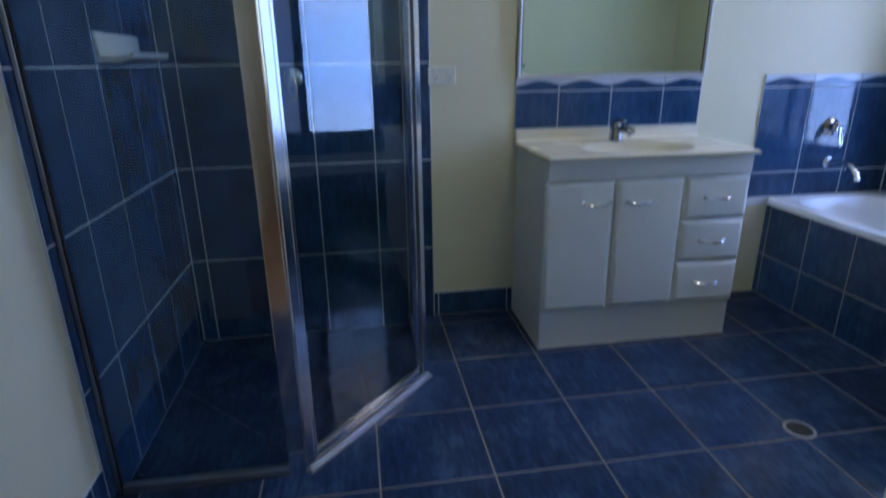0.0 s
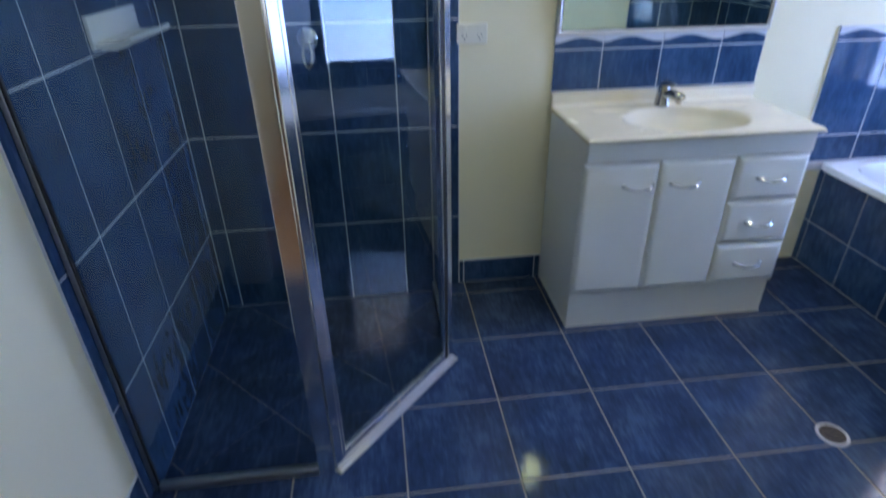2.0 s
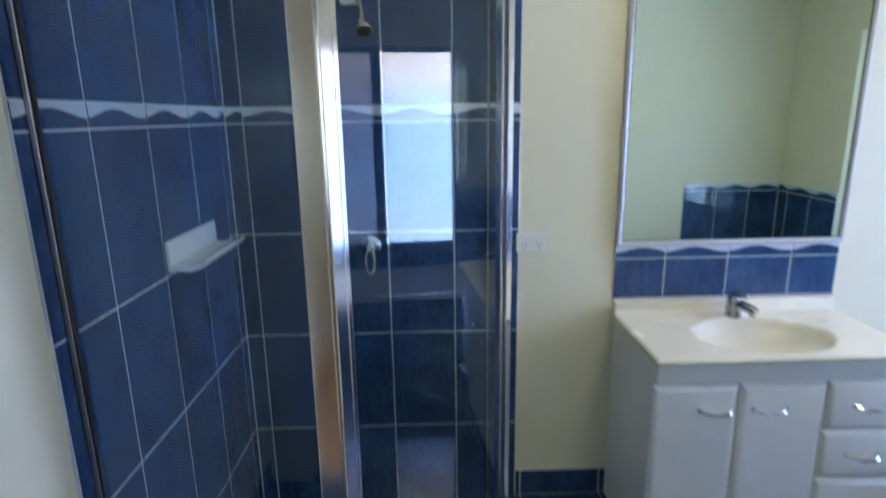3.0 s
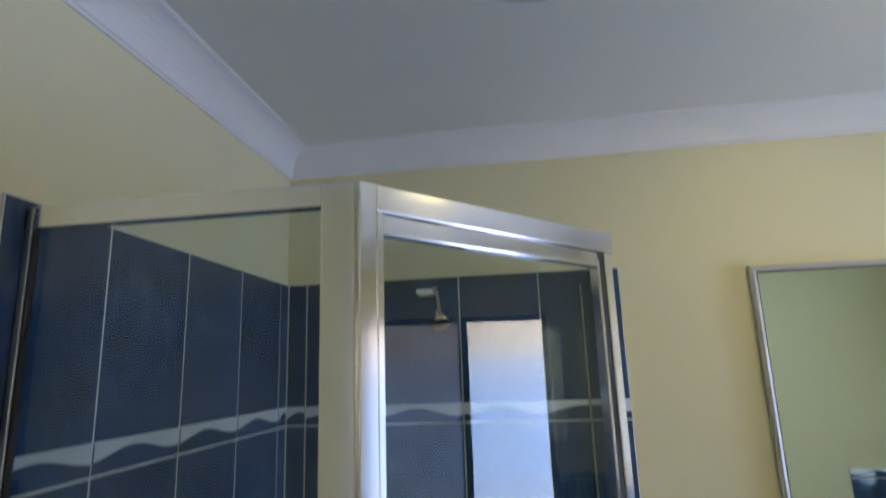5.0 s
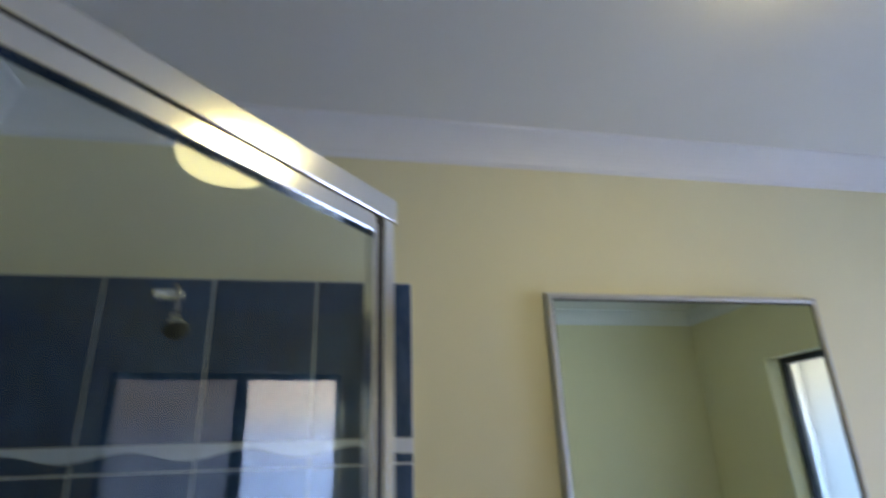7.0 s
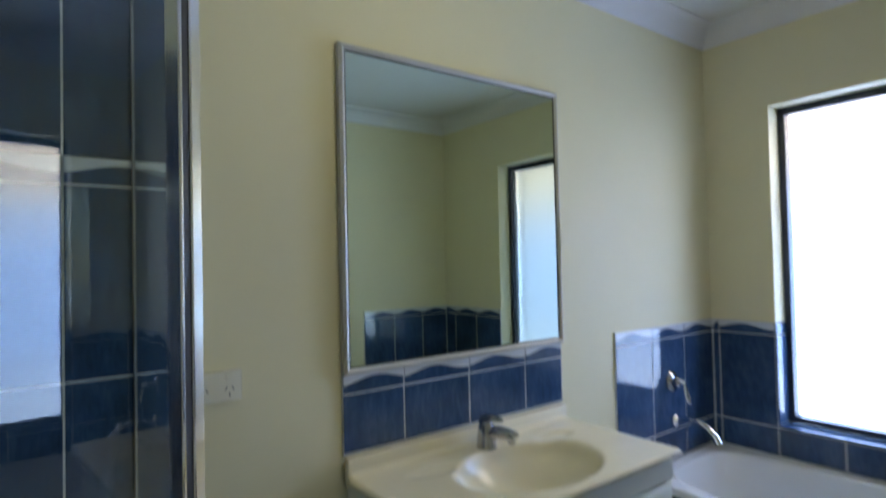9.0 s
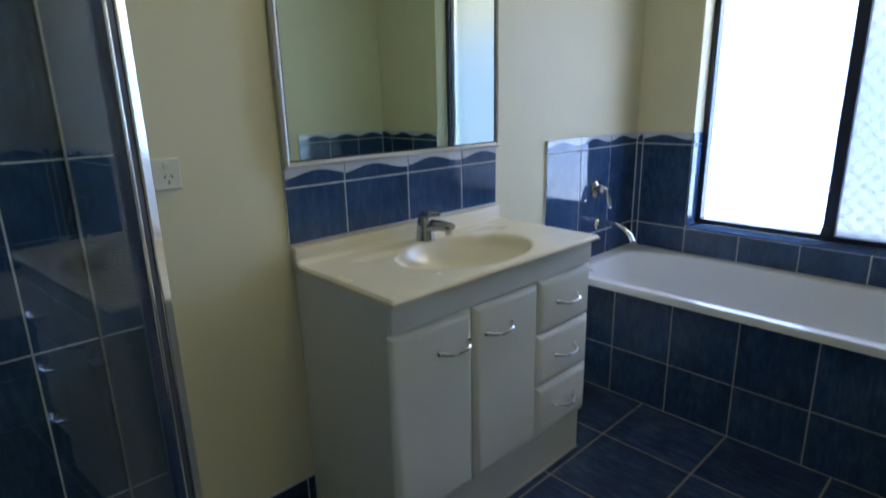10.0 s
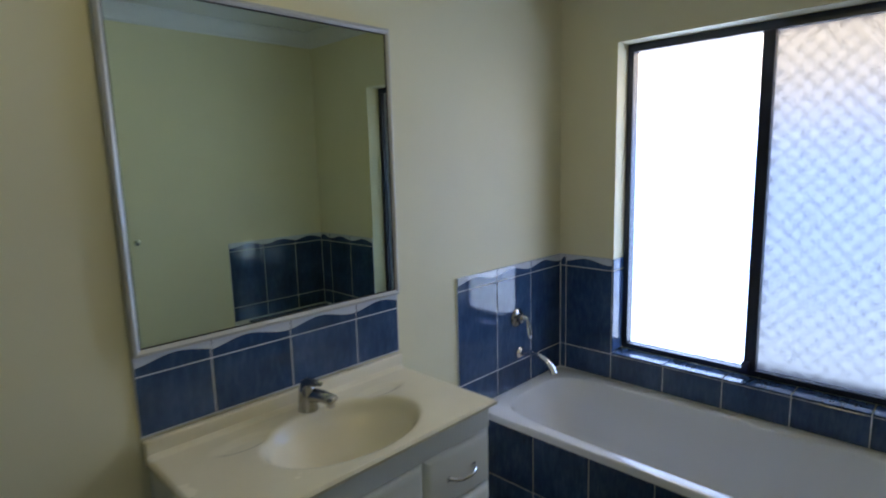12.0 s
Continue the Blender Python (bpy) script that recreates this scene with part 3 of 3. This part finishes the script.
    lathe(bm, [(0, 0), (0.042, 0), (0.042, 0.004), (0.037, 0.010), (0.022, 0.015), (0.020, 0.034), (0.013, 0.040), (0, 0.041)], 32, turn=lay)
    part("body", bm, DARK_REFLECTION_CHROME, t, smooth=True)
    bm = bmesh.new()
    loop = [(0.004 + 0.013 * math.sin(2 * math.pi * k / 20) * (0.45 + 0.55 * (1 - math.cos(2 * math.pi * k / 20)) / 2), -0.056 - 0.010 * (1 - math.cos(2 * math.pi * k / 20)), 0.004 - 0.042 * (1 - math.cos(2 * math.pi * k / 20))) for k in range(21)]
    tube(bm, loop, 0.0060, 10, 0.8)
    tube(bm, [(0.0, -0.034, 0.006), (0.002, -0.046, 0.007), (0.004, -0.060, 0.000)], [0.012, 0.011, 0.008], 12)
    part("lever", bm, CHROME, t, "polished looped lever", True)
    s = thing("bath_spout", (x + 0.022, -0.008, 0.664), "chrome curved wall spout over the bath", "spout")
    bm = bmesh.new()
    lathe(bm, [(0, 0), (0.026, 0), (0.026, 0.005), (0.019, 0.012), (0, 0.014)], 24, turn=lay)
    part("wall_flange", bm, CHROME, s, smooth=True)
    bm = bmesh.new()
    tube(bm, [(0, -0.008, 0), (0, -0.05, 0.012), (0, -0.10, 0.010), (0, -0.145, -0.006), (0, -0.175, -0.032), (0, -0.186, -0.058)], [0.0125, 0.013, 0.0135, 0.014, 0.015, 0.0155], 16)
    part("spout_pipe", bm, CHROME, s, smooth=True)


bath_taps(3.008)

# ---- window ----
window = tagged(new("window_1"), "sliding obscure-glass window in a dark aluminium frame", "window", kind="structure")
WX0, WX1 = ROOM_X + 0.095, ROOM_X + 0.150
MULL = -0.850
def wbox(name, y0, y1, z0, z1, x0=WX0, x1=WX1, mat=DARK_FRAME, parent=window, label=""):
    return part(name, box(bmesh.new(), x0, x1, y0, y1, z0, z1, 0.002), mat, parent, label)


wbox("frame_head", WIN_Y0, WIN_Y1, WIN_Z1 - 0.034, WIN_Z1)
wbox("frame_sill", WIN_Y0, WIN_Y1, WIN_Z0 + 0.009, WIN_Z0 + 0.034)
wbox("frame_jamb", WIN_Y1 - 0.028, WIN_Y1, WIN_Z0 + 0.034, WIN_Z1 - 0.034)
wbox("frame_jamb", WIN_Y0, WIN_Y0 + 0.028, WIN_Z0 + 0.034, WIN_Z1 - 0.034)
sash = wbox("sliding_sash", MULL - 0.022, MULL + 0.022, WIN_Z0 + 0.034, WIN_Z1 - 0.034, WX0 - 0.006, WX0 + 0.03)
wbox("sash_latch", MULL - 0.002, MULL + 0.026, WIN_Z0 + 0.036, WIN_Z0 + 0.070, WX0 - 0.020, WX0 - 0.006, parent=sash, label="black sash latch")
for y0, y1, xx, pane in ((MULL + 0.016, WIN_Y1 - 0.022, WX0 + 0.012, SATIN), (WIN_Y0 + 0.022, MULL - 0.016, WX0 + 0.030, OBSCURE)):
    g = part("window_pane", boxes((xx, xx + 0.005, y0, y1, WIN_Z0 + 0.030, WIN_Z1 - 0.030)), pane, window, "white obscure glass")
    g.visible_shadow = False


def diamond_screen(y0, y1, z0, z1, x):
    """A diamond security grille: two sets of slanting bars clipped to the opening."""
    bm = bmesh.new()
    step, run = 0.0355, math.tan(radians(47))
    for sgn in (1, -1):
        c = -3.0
        while c < 3.0:
            pts = []
            for y in (y0, y1):
                z = z0 + (y - y0) * run * sgn + c
                pts.append((y, z))
            (ya, za), (yb, zb) = pts
            def cut(ya, za, yb, zb, lim, upper):
                if (za > lim) == upper and (zb > lim) == upper:
                    return None
                if (za > lim) == upper:
                    k = (lim - za) / (zb - za)
                    return ya + k * (yb - ya), lim, yb, zb
                if (zb > lim) == upper:
                    k = (lim - za) / (zb - za)
                    return ya, za, ya + k * (yb - ya), lim
                return ya, za, yb, zb
            s = cut(ya, za, yb, zb, z1, True)
            s = s and cut(*s, z0, False)
            if s and math.dist(s[:2], s[2:]) > 0.02:
                tube(bm, [(x, s[0], s[1]), (x, s[2], s[3])], 0.0050, 5)
            c += step * 2
    return bm


SX = ROOM_X + 0.205
screen_ob = part("security_screen", diamond_screen(WIN_Y0 + 0.012, MULL + 0.03, WIN_Z0 + 0.01, WIN_Z1 - 0.01, SX), MESH_METAL, window, "diamond mesh security screen")
for y0, y1, z0, z1 in ((WIN_Y0 - 0.01, WIN_Y0 + 0.022, WIN_Z0 - 0.01, WIN_Z1 + 0.01), (MULL + 0.006, MULL + 0.046, WIN_Z0 - 0.01, WIN_Z1 + 0.01), (WIN_Y0 + 0.022, MULL + 0.006, WIN_Z1 - 0.02, WIN_Z1 + 0.01), (WIN_Y0 + 0.022, MULL + 0.006, WIN_Z0 - 0.01, WIN_Z0 + 0.024)):
    part("screen_frame", boxes((SX - 0.012, SX + 0.010, y0, y1, z0, z1)), DARK_FRAME, screen_ob, "dark screen frame")
part("insect_screen", boxes((SX + 0.011, SX + 0.012, WIN_Y0 + 0.01, MULL + 0.02, WIN_Z0, WIN_Z1)), FLYWIRE, window, "fine grey insect mesh")
# the hazy bright outside
tagged(link("backdrop", boxes((ROOM_X + 0.75, ROOM_X + 0.76, -2.6, 0.9, -0.3, 3.0)), HAZE), "bright hazy daylight outside the window", "backdrop", kind="structure")

# ---- ceiling light and fan ----
light = thing("ceiling_light", (1.70, -0.872, HIGH), "round opal glass ceiling light, switched on", "ceiling light")
bm = bmesh.new()
lathe(bm, [(0, -0.002), (0.158, -0.002), (0.160, -0.014), (0.152, -0.020), (0, -0.020)], 48)
part("base_ring", bm, PLASTIC, light, smooth=True)
bm = bmesh.new()
lathe(bm, [(0.150, -0.020), (0.147, -0.036), (0.130, -0.056), (0.095, -0.073), (0.048, -0.082), (0, -0.084)], 48)
part("diffuser", bm, LAMP_GLOW, light, "warm glowing opal dome", True)


def exhaust_fan(x, y):
    t = thing("exhaust_fan", (x, y, HIGH), "round off-white ceiling exhaust fan with a slatted grille", "exhaust fan")
    R, r = 0.182, 0.155
    bm = bmesh.new()
    lathe(bm, [(R, 0.0), (R, -0.006), (R - 0.006, -0.014), (r + 0.006, -0.022), (r, -0.020), (r - 0.002, -0.004)], 56)
    part("ring", bm, FAN_PLASTIC, t, smooth=True)
    # flat dark disc in place of the shade above the grille
    bm = bmesh.new()
    lathe(bm, [(0, -0.004), (r, -0.004), (r, -0.002), (0, -0.002)], 40)
    part("cavity", bm, HOLE_SHADE, t, "dark disc for the shade behind the grille")
    turn = Matrix.Rotation(radians(-24), 4, "Z")
    n = 50
    for k in range(n):
        u = -r + 2 * r * (k + 0.5) / n
        h = math.sqrt(r * r - u * u) - 0.001
        bm = box(bmesh.new(), u - 0.0015, u + 0.0015, -h, h, -0.017, -0.008)
        bm.transform(turn)
        part("slat", bm, SLAT_PLASTIC, t)
    for k in range(11):
        u = -r + 2 * r * (k + 0.5) / 11
        h = math.sqrt(r * r - u * u) - 0.001
        bm = box(bmesh.new(), -h, h, u - 0.0011, u + 0.0011, -0.0185, -0.010)
        bm.transform(turn)
        part("cross_rib", bm, FAN_PLASTIC, t)
    bm = box(bmesh.new(), -0.011, 0.011, -0.032, 0.032, -0.024, -0.010, 0.002)
    bm.transform(turn)
    part("badge", bm, FAN_PLASTIC, t)
    bm = box(bmesh.new(), -0.005, 0.005, -0.020, 0.020, -0.0255, -0.0235, 0.0008)
    bm.transform(turn)
    part("badge_plate", bm, SLAT_PLASTIC, t)


exhaust_fan(0.836, -0.885)

# ---- inside the shower ----
def shower_fittings():
    t = thing("shower_rose", (0.495, -0.008, 1.950), "chrome wall shower arm and round rose", "shower head")
    lay = Matrix.Rotation(math.pi / 2, 4, "X")
    bm = bmesh.new()
    box(bm, -0.060, 0.012, -0.024, 0.0, -0.015, 0.015, 0.007, 3)
    part("wall_bracket", bm, CHROME, t, "chrome bracket on the tiles", True)
    bm = bmesh.new()
    tube(bm, [(0.0, -0.022, 0.004), (0.004, -0.050, 0.012), (0.012, -0.082, 0.006), (0.022, -0.104, -0.022), (0.027, -0.114, -0.064)], [0.006, 0.0052, 0.005, 0.005, 0.006], 14)
    part("arm", bm, DARK_REFLECTION_CHROME, t, smooth=True)
    aim = Matrix.Rotation(radians(-34), 4, "X") @ Matrix.Rotation(radians(-14), 4, "Y")
    bm = bmesh.new()
    lathe(bm, [(0, 0.030), (0.009, 0.029), (0.013, 0.022), (0.012, 0.014), (0.019, 0.002), (0.026, -0.010), (0.028, -0.018), (0.026, -0.022)], 32, (0.029, -0.120, -0.092), aim)
    rose = part("rose", bm, DARK_REFLECTION_CHROME, t, smooth=True)
    bm = bmesh.new()
    lathe(bm, [(0, -0.0235), (0.023, -0.0235), (0.026, -0.0215), (0, -0.019)], 32, (0.029, -0.120, -0.092), aim)
    part("spray_face", bm, SEAL, rose, "dark perforated spray face", True)
    m = thing("shower_mixer", (0.505, -0.008, 1.10), "chrome shower mixer with a looped lever on the tiles", "tap")
    bm = bmesh.new()
    lathe(bm, [(0, 0), (0.038, 0), (0.038, 0.005), (0.030, 0.014), (0.022, 0.018), (0.021, 0.044), (0.014, 0.052), (0, 0.054)], 28, turn=lay)
    part("body", bm, DARK_REFLECTION_CHROME, m, smooth=True)
    bm = bmesh.new()
    loop = [(0.016 * math.sin(2 * math.pi * k / 16), -0.048 - 0.014 * (1 - math.cos(2 * math.pi * k / 16)), -0.045 * (1 - math.cos(2 * math.pi * k / 16))) for k in range(17)]
    tube(bm, loop, 0.006, 10)
    part("lever", bm, DARK_REFLECTION_CHROME, m, "polished looped lever", True)


shower_fittings()


def soap_shelf(y0, y1, z):
    """Ceramic corner tray: a back plate, a dished shelf and two cheeks that fall away to the front."""
    t = thing("soap_shelf", (0.008, (y0 + y1) / 2, z), "white ceramic soap shelf on the shower wall", "soap shelf")
    bm = box(bmesh.new(), 0.0, 0.012, (y0 - y1) / 2, (y1 - y0) / 2, 0.0, 0.086, 0.004)
    part("back_plate", bm, CERAMIC, t, smooth=True)
    bm = bmesh.new()
    prof = [(0.010, 0.004), (0.010, 0.018), (0.035, 0.016), (0.085, 0.020), (0.100, 0.030), (0.106, 0.026), (0.098, 0.012), (0.060, 0.000)]
    a = [bm.verts.new((x, (y0 - y1) / 2 + 0.004, h)) for x, h in prof]
    b = [bm.verts.new((x, (y1 - y0) / 2 - 0.004, h)) for x, h in prof]
    for k in range(len(prof)):
        j = (k + 1) % len(prof)
        bm.faces.new((a[k], a[j], b[j], b[k]))
    bm.faces.new(a[::-1])
    bm.faces.new(b)
    part("tray", bm, CERAMIC, t, smooth=True)


soap_shelf(-0.563, -0.225, 1.162)

# ---- floor drain ----
drain = thing("floor_drain", (2.117, -1.077, 0.0), "round stainless floor waste with a dark grate", "floor drain")
bm = bmesh.new()
lathe(bm, [(0.039, 0.0008), (0.040, 0.003), (0.046, 0.003), (0.049, 0.0), (0.046, -0.0005)], 40)
part("rim", bm, SILL_METAL, drain, smooth=True)
# flat disc, its near-black stands for the shade down the drain
bm = bmesh.new()
lathe(bm, [(0.0, 0.0006), (0.0395, 0.0006), (0.0395, 0.0002), (0, 0.0002)], 32)
part("well", bm, HOLE_SHADE, drain)
for k in range(7):
    u = -0.030 + 0.010 * k
    h = math.sqrt(0.039 ** 2 - u * u)
    part("grate_bar", boxes((u - 0.0014, u + 0.0014, -h, h, 0.0008, 0.0020)), BRONZE, drain)

# ---- hook on the south wall ----
hook = thing("robe_hook", (2.10, ROOM_Y, 1.115), "small chrome robe hook on the cream wall", "hook")
bm = bmesh.new()
lathe(bm, [(0, 0), (0.018, 0), (0.018, 0.004), (0.008, 0.008), (0, 0.008)], 20, turn=Matrix.Rotation(-math.pi / 2, 4, "X"))
part("back_plate", bm, CHROME, hook, smooth=True)
part("peg", tube(bmesh.new(), [(0, 0.004, 0), (0, 0.03, -0.002), (0, 0.045, 0.010)], [0.006, 0.005, 0.007], 10), CHROME, hook, smooth=True)

# ---- door ----
frame_ob = tagged(new("door_frame"), "white painted timber door frame", "door frame", kind="structure")
part("jamb", boxes((DOOR_X0, DOOR_X0 + 0.02, ROOM_Y - 0.105, ROOM_Y + 0.005, 0, DOOR_Z)), DOOR_PAINT, frame_ob)
part("jamb", boxes((DOOR_X1 - 0.02, DOOR_X1, ROOM_Y - 0.105, ROOM_Y + 0.005, 0, DOOR_Z)), DOOR_PAINT, frame_ob)
part("head", boxes((DOOR_X0 + 0.02, DOOR_X1 - 0.02, ROOM_Y - 0.105, ROOM_Y + 0.005, DOOR_Z - 0.02, DOOR_Z)), DOOR_PAINT, frame_ob)

# ---- tiles, last ----
TILE_MESHES = {}


def tile_mesh(w, h, t, mat):
    key = (round(w, 4), round(h, 4), t, mat.name)
    if key not in TILE_MESHES:
        c = 0.0014
        lo, mid = [(0, 0), (w, 0), (w, h), (0, h)], [(c, c), (w - c, c), (w - c, h - c), (c, h - c)]
        vs = [(x, y, 0) for x, y in lo] + [(x, y, t - c * 0.7) for x, y in lo] + [(x, y, t) for x, y in mid]
        fs = [(8, 9, 10, 11)]
        for k in range(4):
            j = (k + 1) % 4
            fs += [(k, j, 4 + j, 4 + k), (4 + k, 4 + j, 8 + j, 8 + k)]
        me = bpy.data.meshes.new("tile")
        me.from_pydata(vs, [], fs)
        me.materials.append(mat)
        TILE_MESHES[key] = me
    return TILE_MESHES[key]


def border_mesh(w, h, t):
    """Border tile: navy glaze with a proud white wave along its upper edge."""
    key = (round(w, 4), round(h, 4), t, "border")
    if key not in TILE_MESHES:
        bm = bmesh.new()
        box(bm, 0, w, 0, h, 0, t)
        n = 14
        wave = [(w * k / n, h * (0.60 + 0.20 * math.sin(2 * math.pi * k / n * max(0.6, w / 0.248) - 1.07))) for k in range(n + 1)]
        for lift, rows in ((0.0016, [(x, z, h) for x, z in wave]),):
            lo, hi = [bm.verts.new((x, a, t + lift)) for x, a, b in rows], [bm.verts.new((x, b, t + lift)) for x, a, b in rows]
            base = [bm.verts.new((x, a - 0.0008, t)) for x, a, b in rows]
            for k in range(n):
                for f in (bm.faces.new((lo[k], lo[k + 1], hi[k + 1], hi[k])), bm.faces.new((base[k], base[k + 1], lo[k + 1], lo[k]))):
                    f.material_index = 1
        me = bpy.data.meshes.new("border_tile")
        bmesh.ops.recalc_face_normals(bm, faces=bm.faces)
        bm.to_mesh(me)
        bm.free()
        me.materials.append(WALL_TILE)
        me.materials.append(BORDER_WHITE)
        TILE_MESHES[key] = me
    return TILE_MESHES[key]


def lay(parent, plane, us, vs, joint=0.0042, thick=0.008, mat=WALL_TILE, border=None, name="tile", skip=None):
    """Tiles of one wall field: us and vs are the joint lines along and up the wall; border is the index of the wave row."""
    for i in range(len(us) - 1):
        for j in range(len(vs) - 1):
            if skip and skip(us[i], us[i + 1], vs[j], vs[j + 1]):
                continue
            w, h = us[i + 1] - us[i] - joint, vs[j + 1] - vs[j] - joint
            if w < 0.006 or h < 0.006:
                continue
            is_b = border == j
            ob = new("border_tile" if is_b else name, border_mesh(w, h, thick) if is_b else tile_mesh(w, h, thick, mat))
            ob.parent = parent
            ob.matrix_world = plane @ Matrix.Translation((us[i] + joint / 2, vs[j] + joint / 2, 0))


def bed(name, parent, plane, u0, u1, v0, v1, thick=0.0066, mat=WALL_GROUT):
    bm = box(bmesh.new(), u0, u1, v0, v1, 0.0, thick)
    bm.transform(plane)
    return part(name, bm, mat, parent, "pale grout")


SH_ROWS = [-DROP, 0.345, 0.748, 1.151, 1.554, 1.610, 2.0]
bed("tile_bed", wall_north, NORTH, 0.0, 1.063, -DROP, 2.0)
lay(wall_north, NORTH, [0.008, 0.071, 0.320, 0.569, 0.817, 1.063], SH_ROWS, border=4)
bed("tile_bed", wall_west, WEST, -1.044, -0.0066, -DROP, 2.0)
lay(wall_west, WEST, [-1.044, -0.818, -0.567, -0.316, -0.067, -0.008], SH_ROWS, border=4)
# splashback behind the vanity
bed("tile_bed", wall_north, NORTH, VX0, 2.303, 0.866, 1.083)
lay(wall_north, NORTH, [VX0, 1.629, 1.872, 2.119, 2.303], [0.869, 1.027, 1.083], border=1)
# round the bath
BATH_ROWS = [BZ, 0.624, 1.024, 1.080]
SOUTH_ROWS = [BZ, 0.600, 0.985, 1.042]
bed("tile_bed", wall_north, NORTH, 2.620, ROOM_X, 0.46, 1.080)
lay(wall_north, NORTH, [2.620, 2.872, 3.122, 3.371], BATH_ROWS, border=2)
bed("tile_bed", wall_east, EAST, 0.0066, -WIN_Y1, 0.46, 1.080)
lay(wall_east, EAST, [0.009, 0.040, -WIN_Y1], BATH_ROWS, border=2)
bed("tile_bed", wall_east, EAST, -WIN_Y1, -WIN_Y0, 0.46, 0.624)
lay(wall_east, EAST, [-WIN_Y1] + [0.287 + 0.246 * k for k in range(1, 5)] + [-WIN_Y0], BATH_ROWS[:2])
bed("tile_bed", wall_east, EAST, -WIN_Y0, -ROOM_Y - 0.0066, 0.46, 1.042)
lay(wall_east, EAST, [-WIN_Y0, 1.763, 2.009, -ROOM_Y - 0.008], SOUTH_ROWS, border=2)
bed("tile_bed", wall_south, SOUTH, -ROOM_X, -2.65, 0.46, 1.042)
lay(wall_south, SOUTH, [-ROOM_X + 0.008, -3.146, -2.898, -2.65], SOUTH_ROWS, border=2)
# window sill and reveals
SILL = Matrix(((0, -1, 0, WX0 - 0.001), (1, 0, 0, 0), (0, 0, 1, WIN_Z0), (0, 0, 0, 1)))
lay(wall_east, SILL, [WIN_Y0] + [-0.287 - 0.246 * k for k in range(4, 0, -1)] + [WIN_Y1], [0.0, WX0 - ROOM_X + 0.009], thick=0.009, name="sill_tile")
REV = Matrix(((1, 0, 0, 0), (0, 0, -1, WIN_Y1), (0, 1, 0, 0), (0, 0, 0, 1)))
lay(wall_east, REV, [ROOM_X - 0.008, WX0], [WIN_Z0 + 0.010, 1.024, 1.080], thick=0.006, name="reveal_tile")
# bath front and ledge
BFRONT = Matrix(((0, 0, -1, FX + 0.008), (-1, 0, 0, 0), (0, 1, 0, 0), (0, 0, 0, 1)))
BF_US = [0.0, 0.036] + [0.036 + 0.247 * k for k in range(1, 9)] + [-ROOM_Y]
lay(surround, BFRONT, BF_US, [0.0, 0.210, 0.472], joint=0.0040)
LEDGE = Matrix(((1, 0, 0, 0), (0, 1, 0, 0), (0, 0, 1, 0.488), (0, 0, 0, 1)))
lay(surround, LEDGE, [FX, 2.872, 3.122, ROOM_X - 0.008], [ROOM_Y + 0.008, -1.93, BY0 - 0.004], name="ledge_tile")
# skirting tiles
SK = [0.0, 0.118]
bed("skirting_bed", wall_north, NORTH, 1.063, VX0 + 0.012, 0.0, 0.118)
lay(wall_north, NORTH, [1.063, 1.085, 1.418, VX0 + 0.011], SK, name="skirting_tile")
bed("skirting_bed", wall_west, WEST, ROOM_Y, -1.044, 0.0, 0.118)
lay(wall_west, WEST, [ROOM_Y, -1.452, -1.114, -1.044], SK, name="skirting_tile")
bed("skirting_bed", wall_south, SOUTH, -FX, -DOOR_X1, 0.0, 0.118)
lay(wall_south, SOUTH, [-FX, -2.436, -2.099, -1.762, -1.424, -DOOR_X1 - 0.004], SK, name="skirting_tile")
# floor tiles
xs = [0.0] + [X0 + P * k for k in range(0, 9)]
ys = [0.0] + [-(Y0 + P * k) for k in range(0, 7)]
xs = [x for x in xs if x < FX] + [FX + 0.002]
ys = [y for y in ys if y > ROOM_Y] + [ROOM_Y - 0.05]
FJ = 0.0056
for i in range(len(xs) - 1):
    for j in range(len(ys) - 1):
        x0, x1, y1, y0 = xs[i] + FJ / 2, xs[i + 1] - FJ / 2, ys[j] - FJ / 2, ys[j + 1] + FJ / 2
        quad = [(x0, y0), (x1, y0), (x1, y1), (x0, y1)]
        pieces = outside_shower(quad)
        total = sum(area(p) for p in pieces)
        if total < 4e-4:
            continue
        if total > 0.999 * area(quad):
            ob = new("tile", tile_mesh(x1 - x0, y1 - y0, 0.008, FLOOR_TILE))
            ob.parent = floor
            ob.matrix_world = Matrix.Translation((x0, y0, -0.008))
        else:
            bm = bmesh.new()
            for p in pieces:
                prism(bm, [(x - x0, y - y0) for x, y in p], 0.0, 0.008)
            ob = part("tile", bm, FLOOR_TILE, floor)
            ob.location = (x0, y0, -0.008)
# shower floor, laid on the diagonal
SJ = 0.0024
turn45 = Matrix.Rotation(radians(45), 2)
for i in range(-6, 8):
    for j in range(-6, 8):
        s, c = 0.335, (0.31, -0.46)
        loc = [((i - 0.5) * s + SJ / 2, (j - 0.5) * s + SJ / 2), ((i + 0.5) * s - SJ / 2, (j - 0.5) * s + SJ / 2), ((i + 0.5) * s - SJ / 2, (j + 0.5) * s - SJ / 2), ((i - 0.5) * s + SJ / 2, (j + 0.5) * s - SJ / 2)]
        poly = [tuple(turn45 @ Vector(p) + Vector(c)) for p in loc]
        for k in range(len(SHOWER)):
            poly = clip(poly, SHOWER[k], SHOWER[(k + 1) % len(SHOWER)], True)
            if len(poly) < 3:
                break
        if area(poly) > 4e-4:
            bm = prism(bmesh.new(), poly, -DROP - 0.008, -DROP)
            part("shower_floor_tile", bm, FLOOR_TILE, floor)
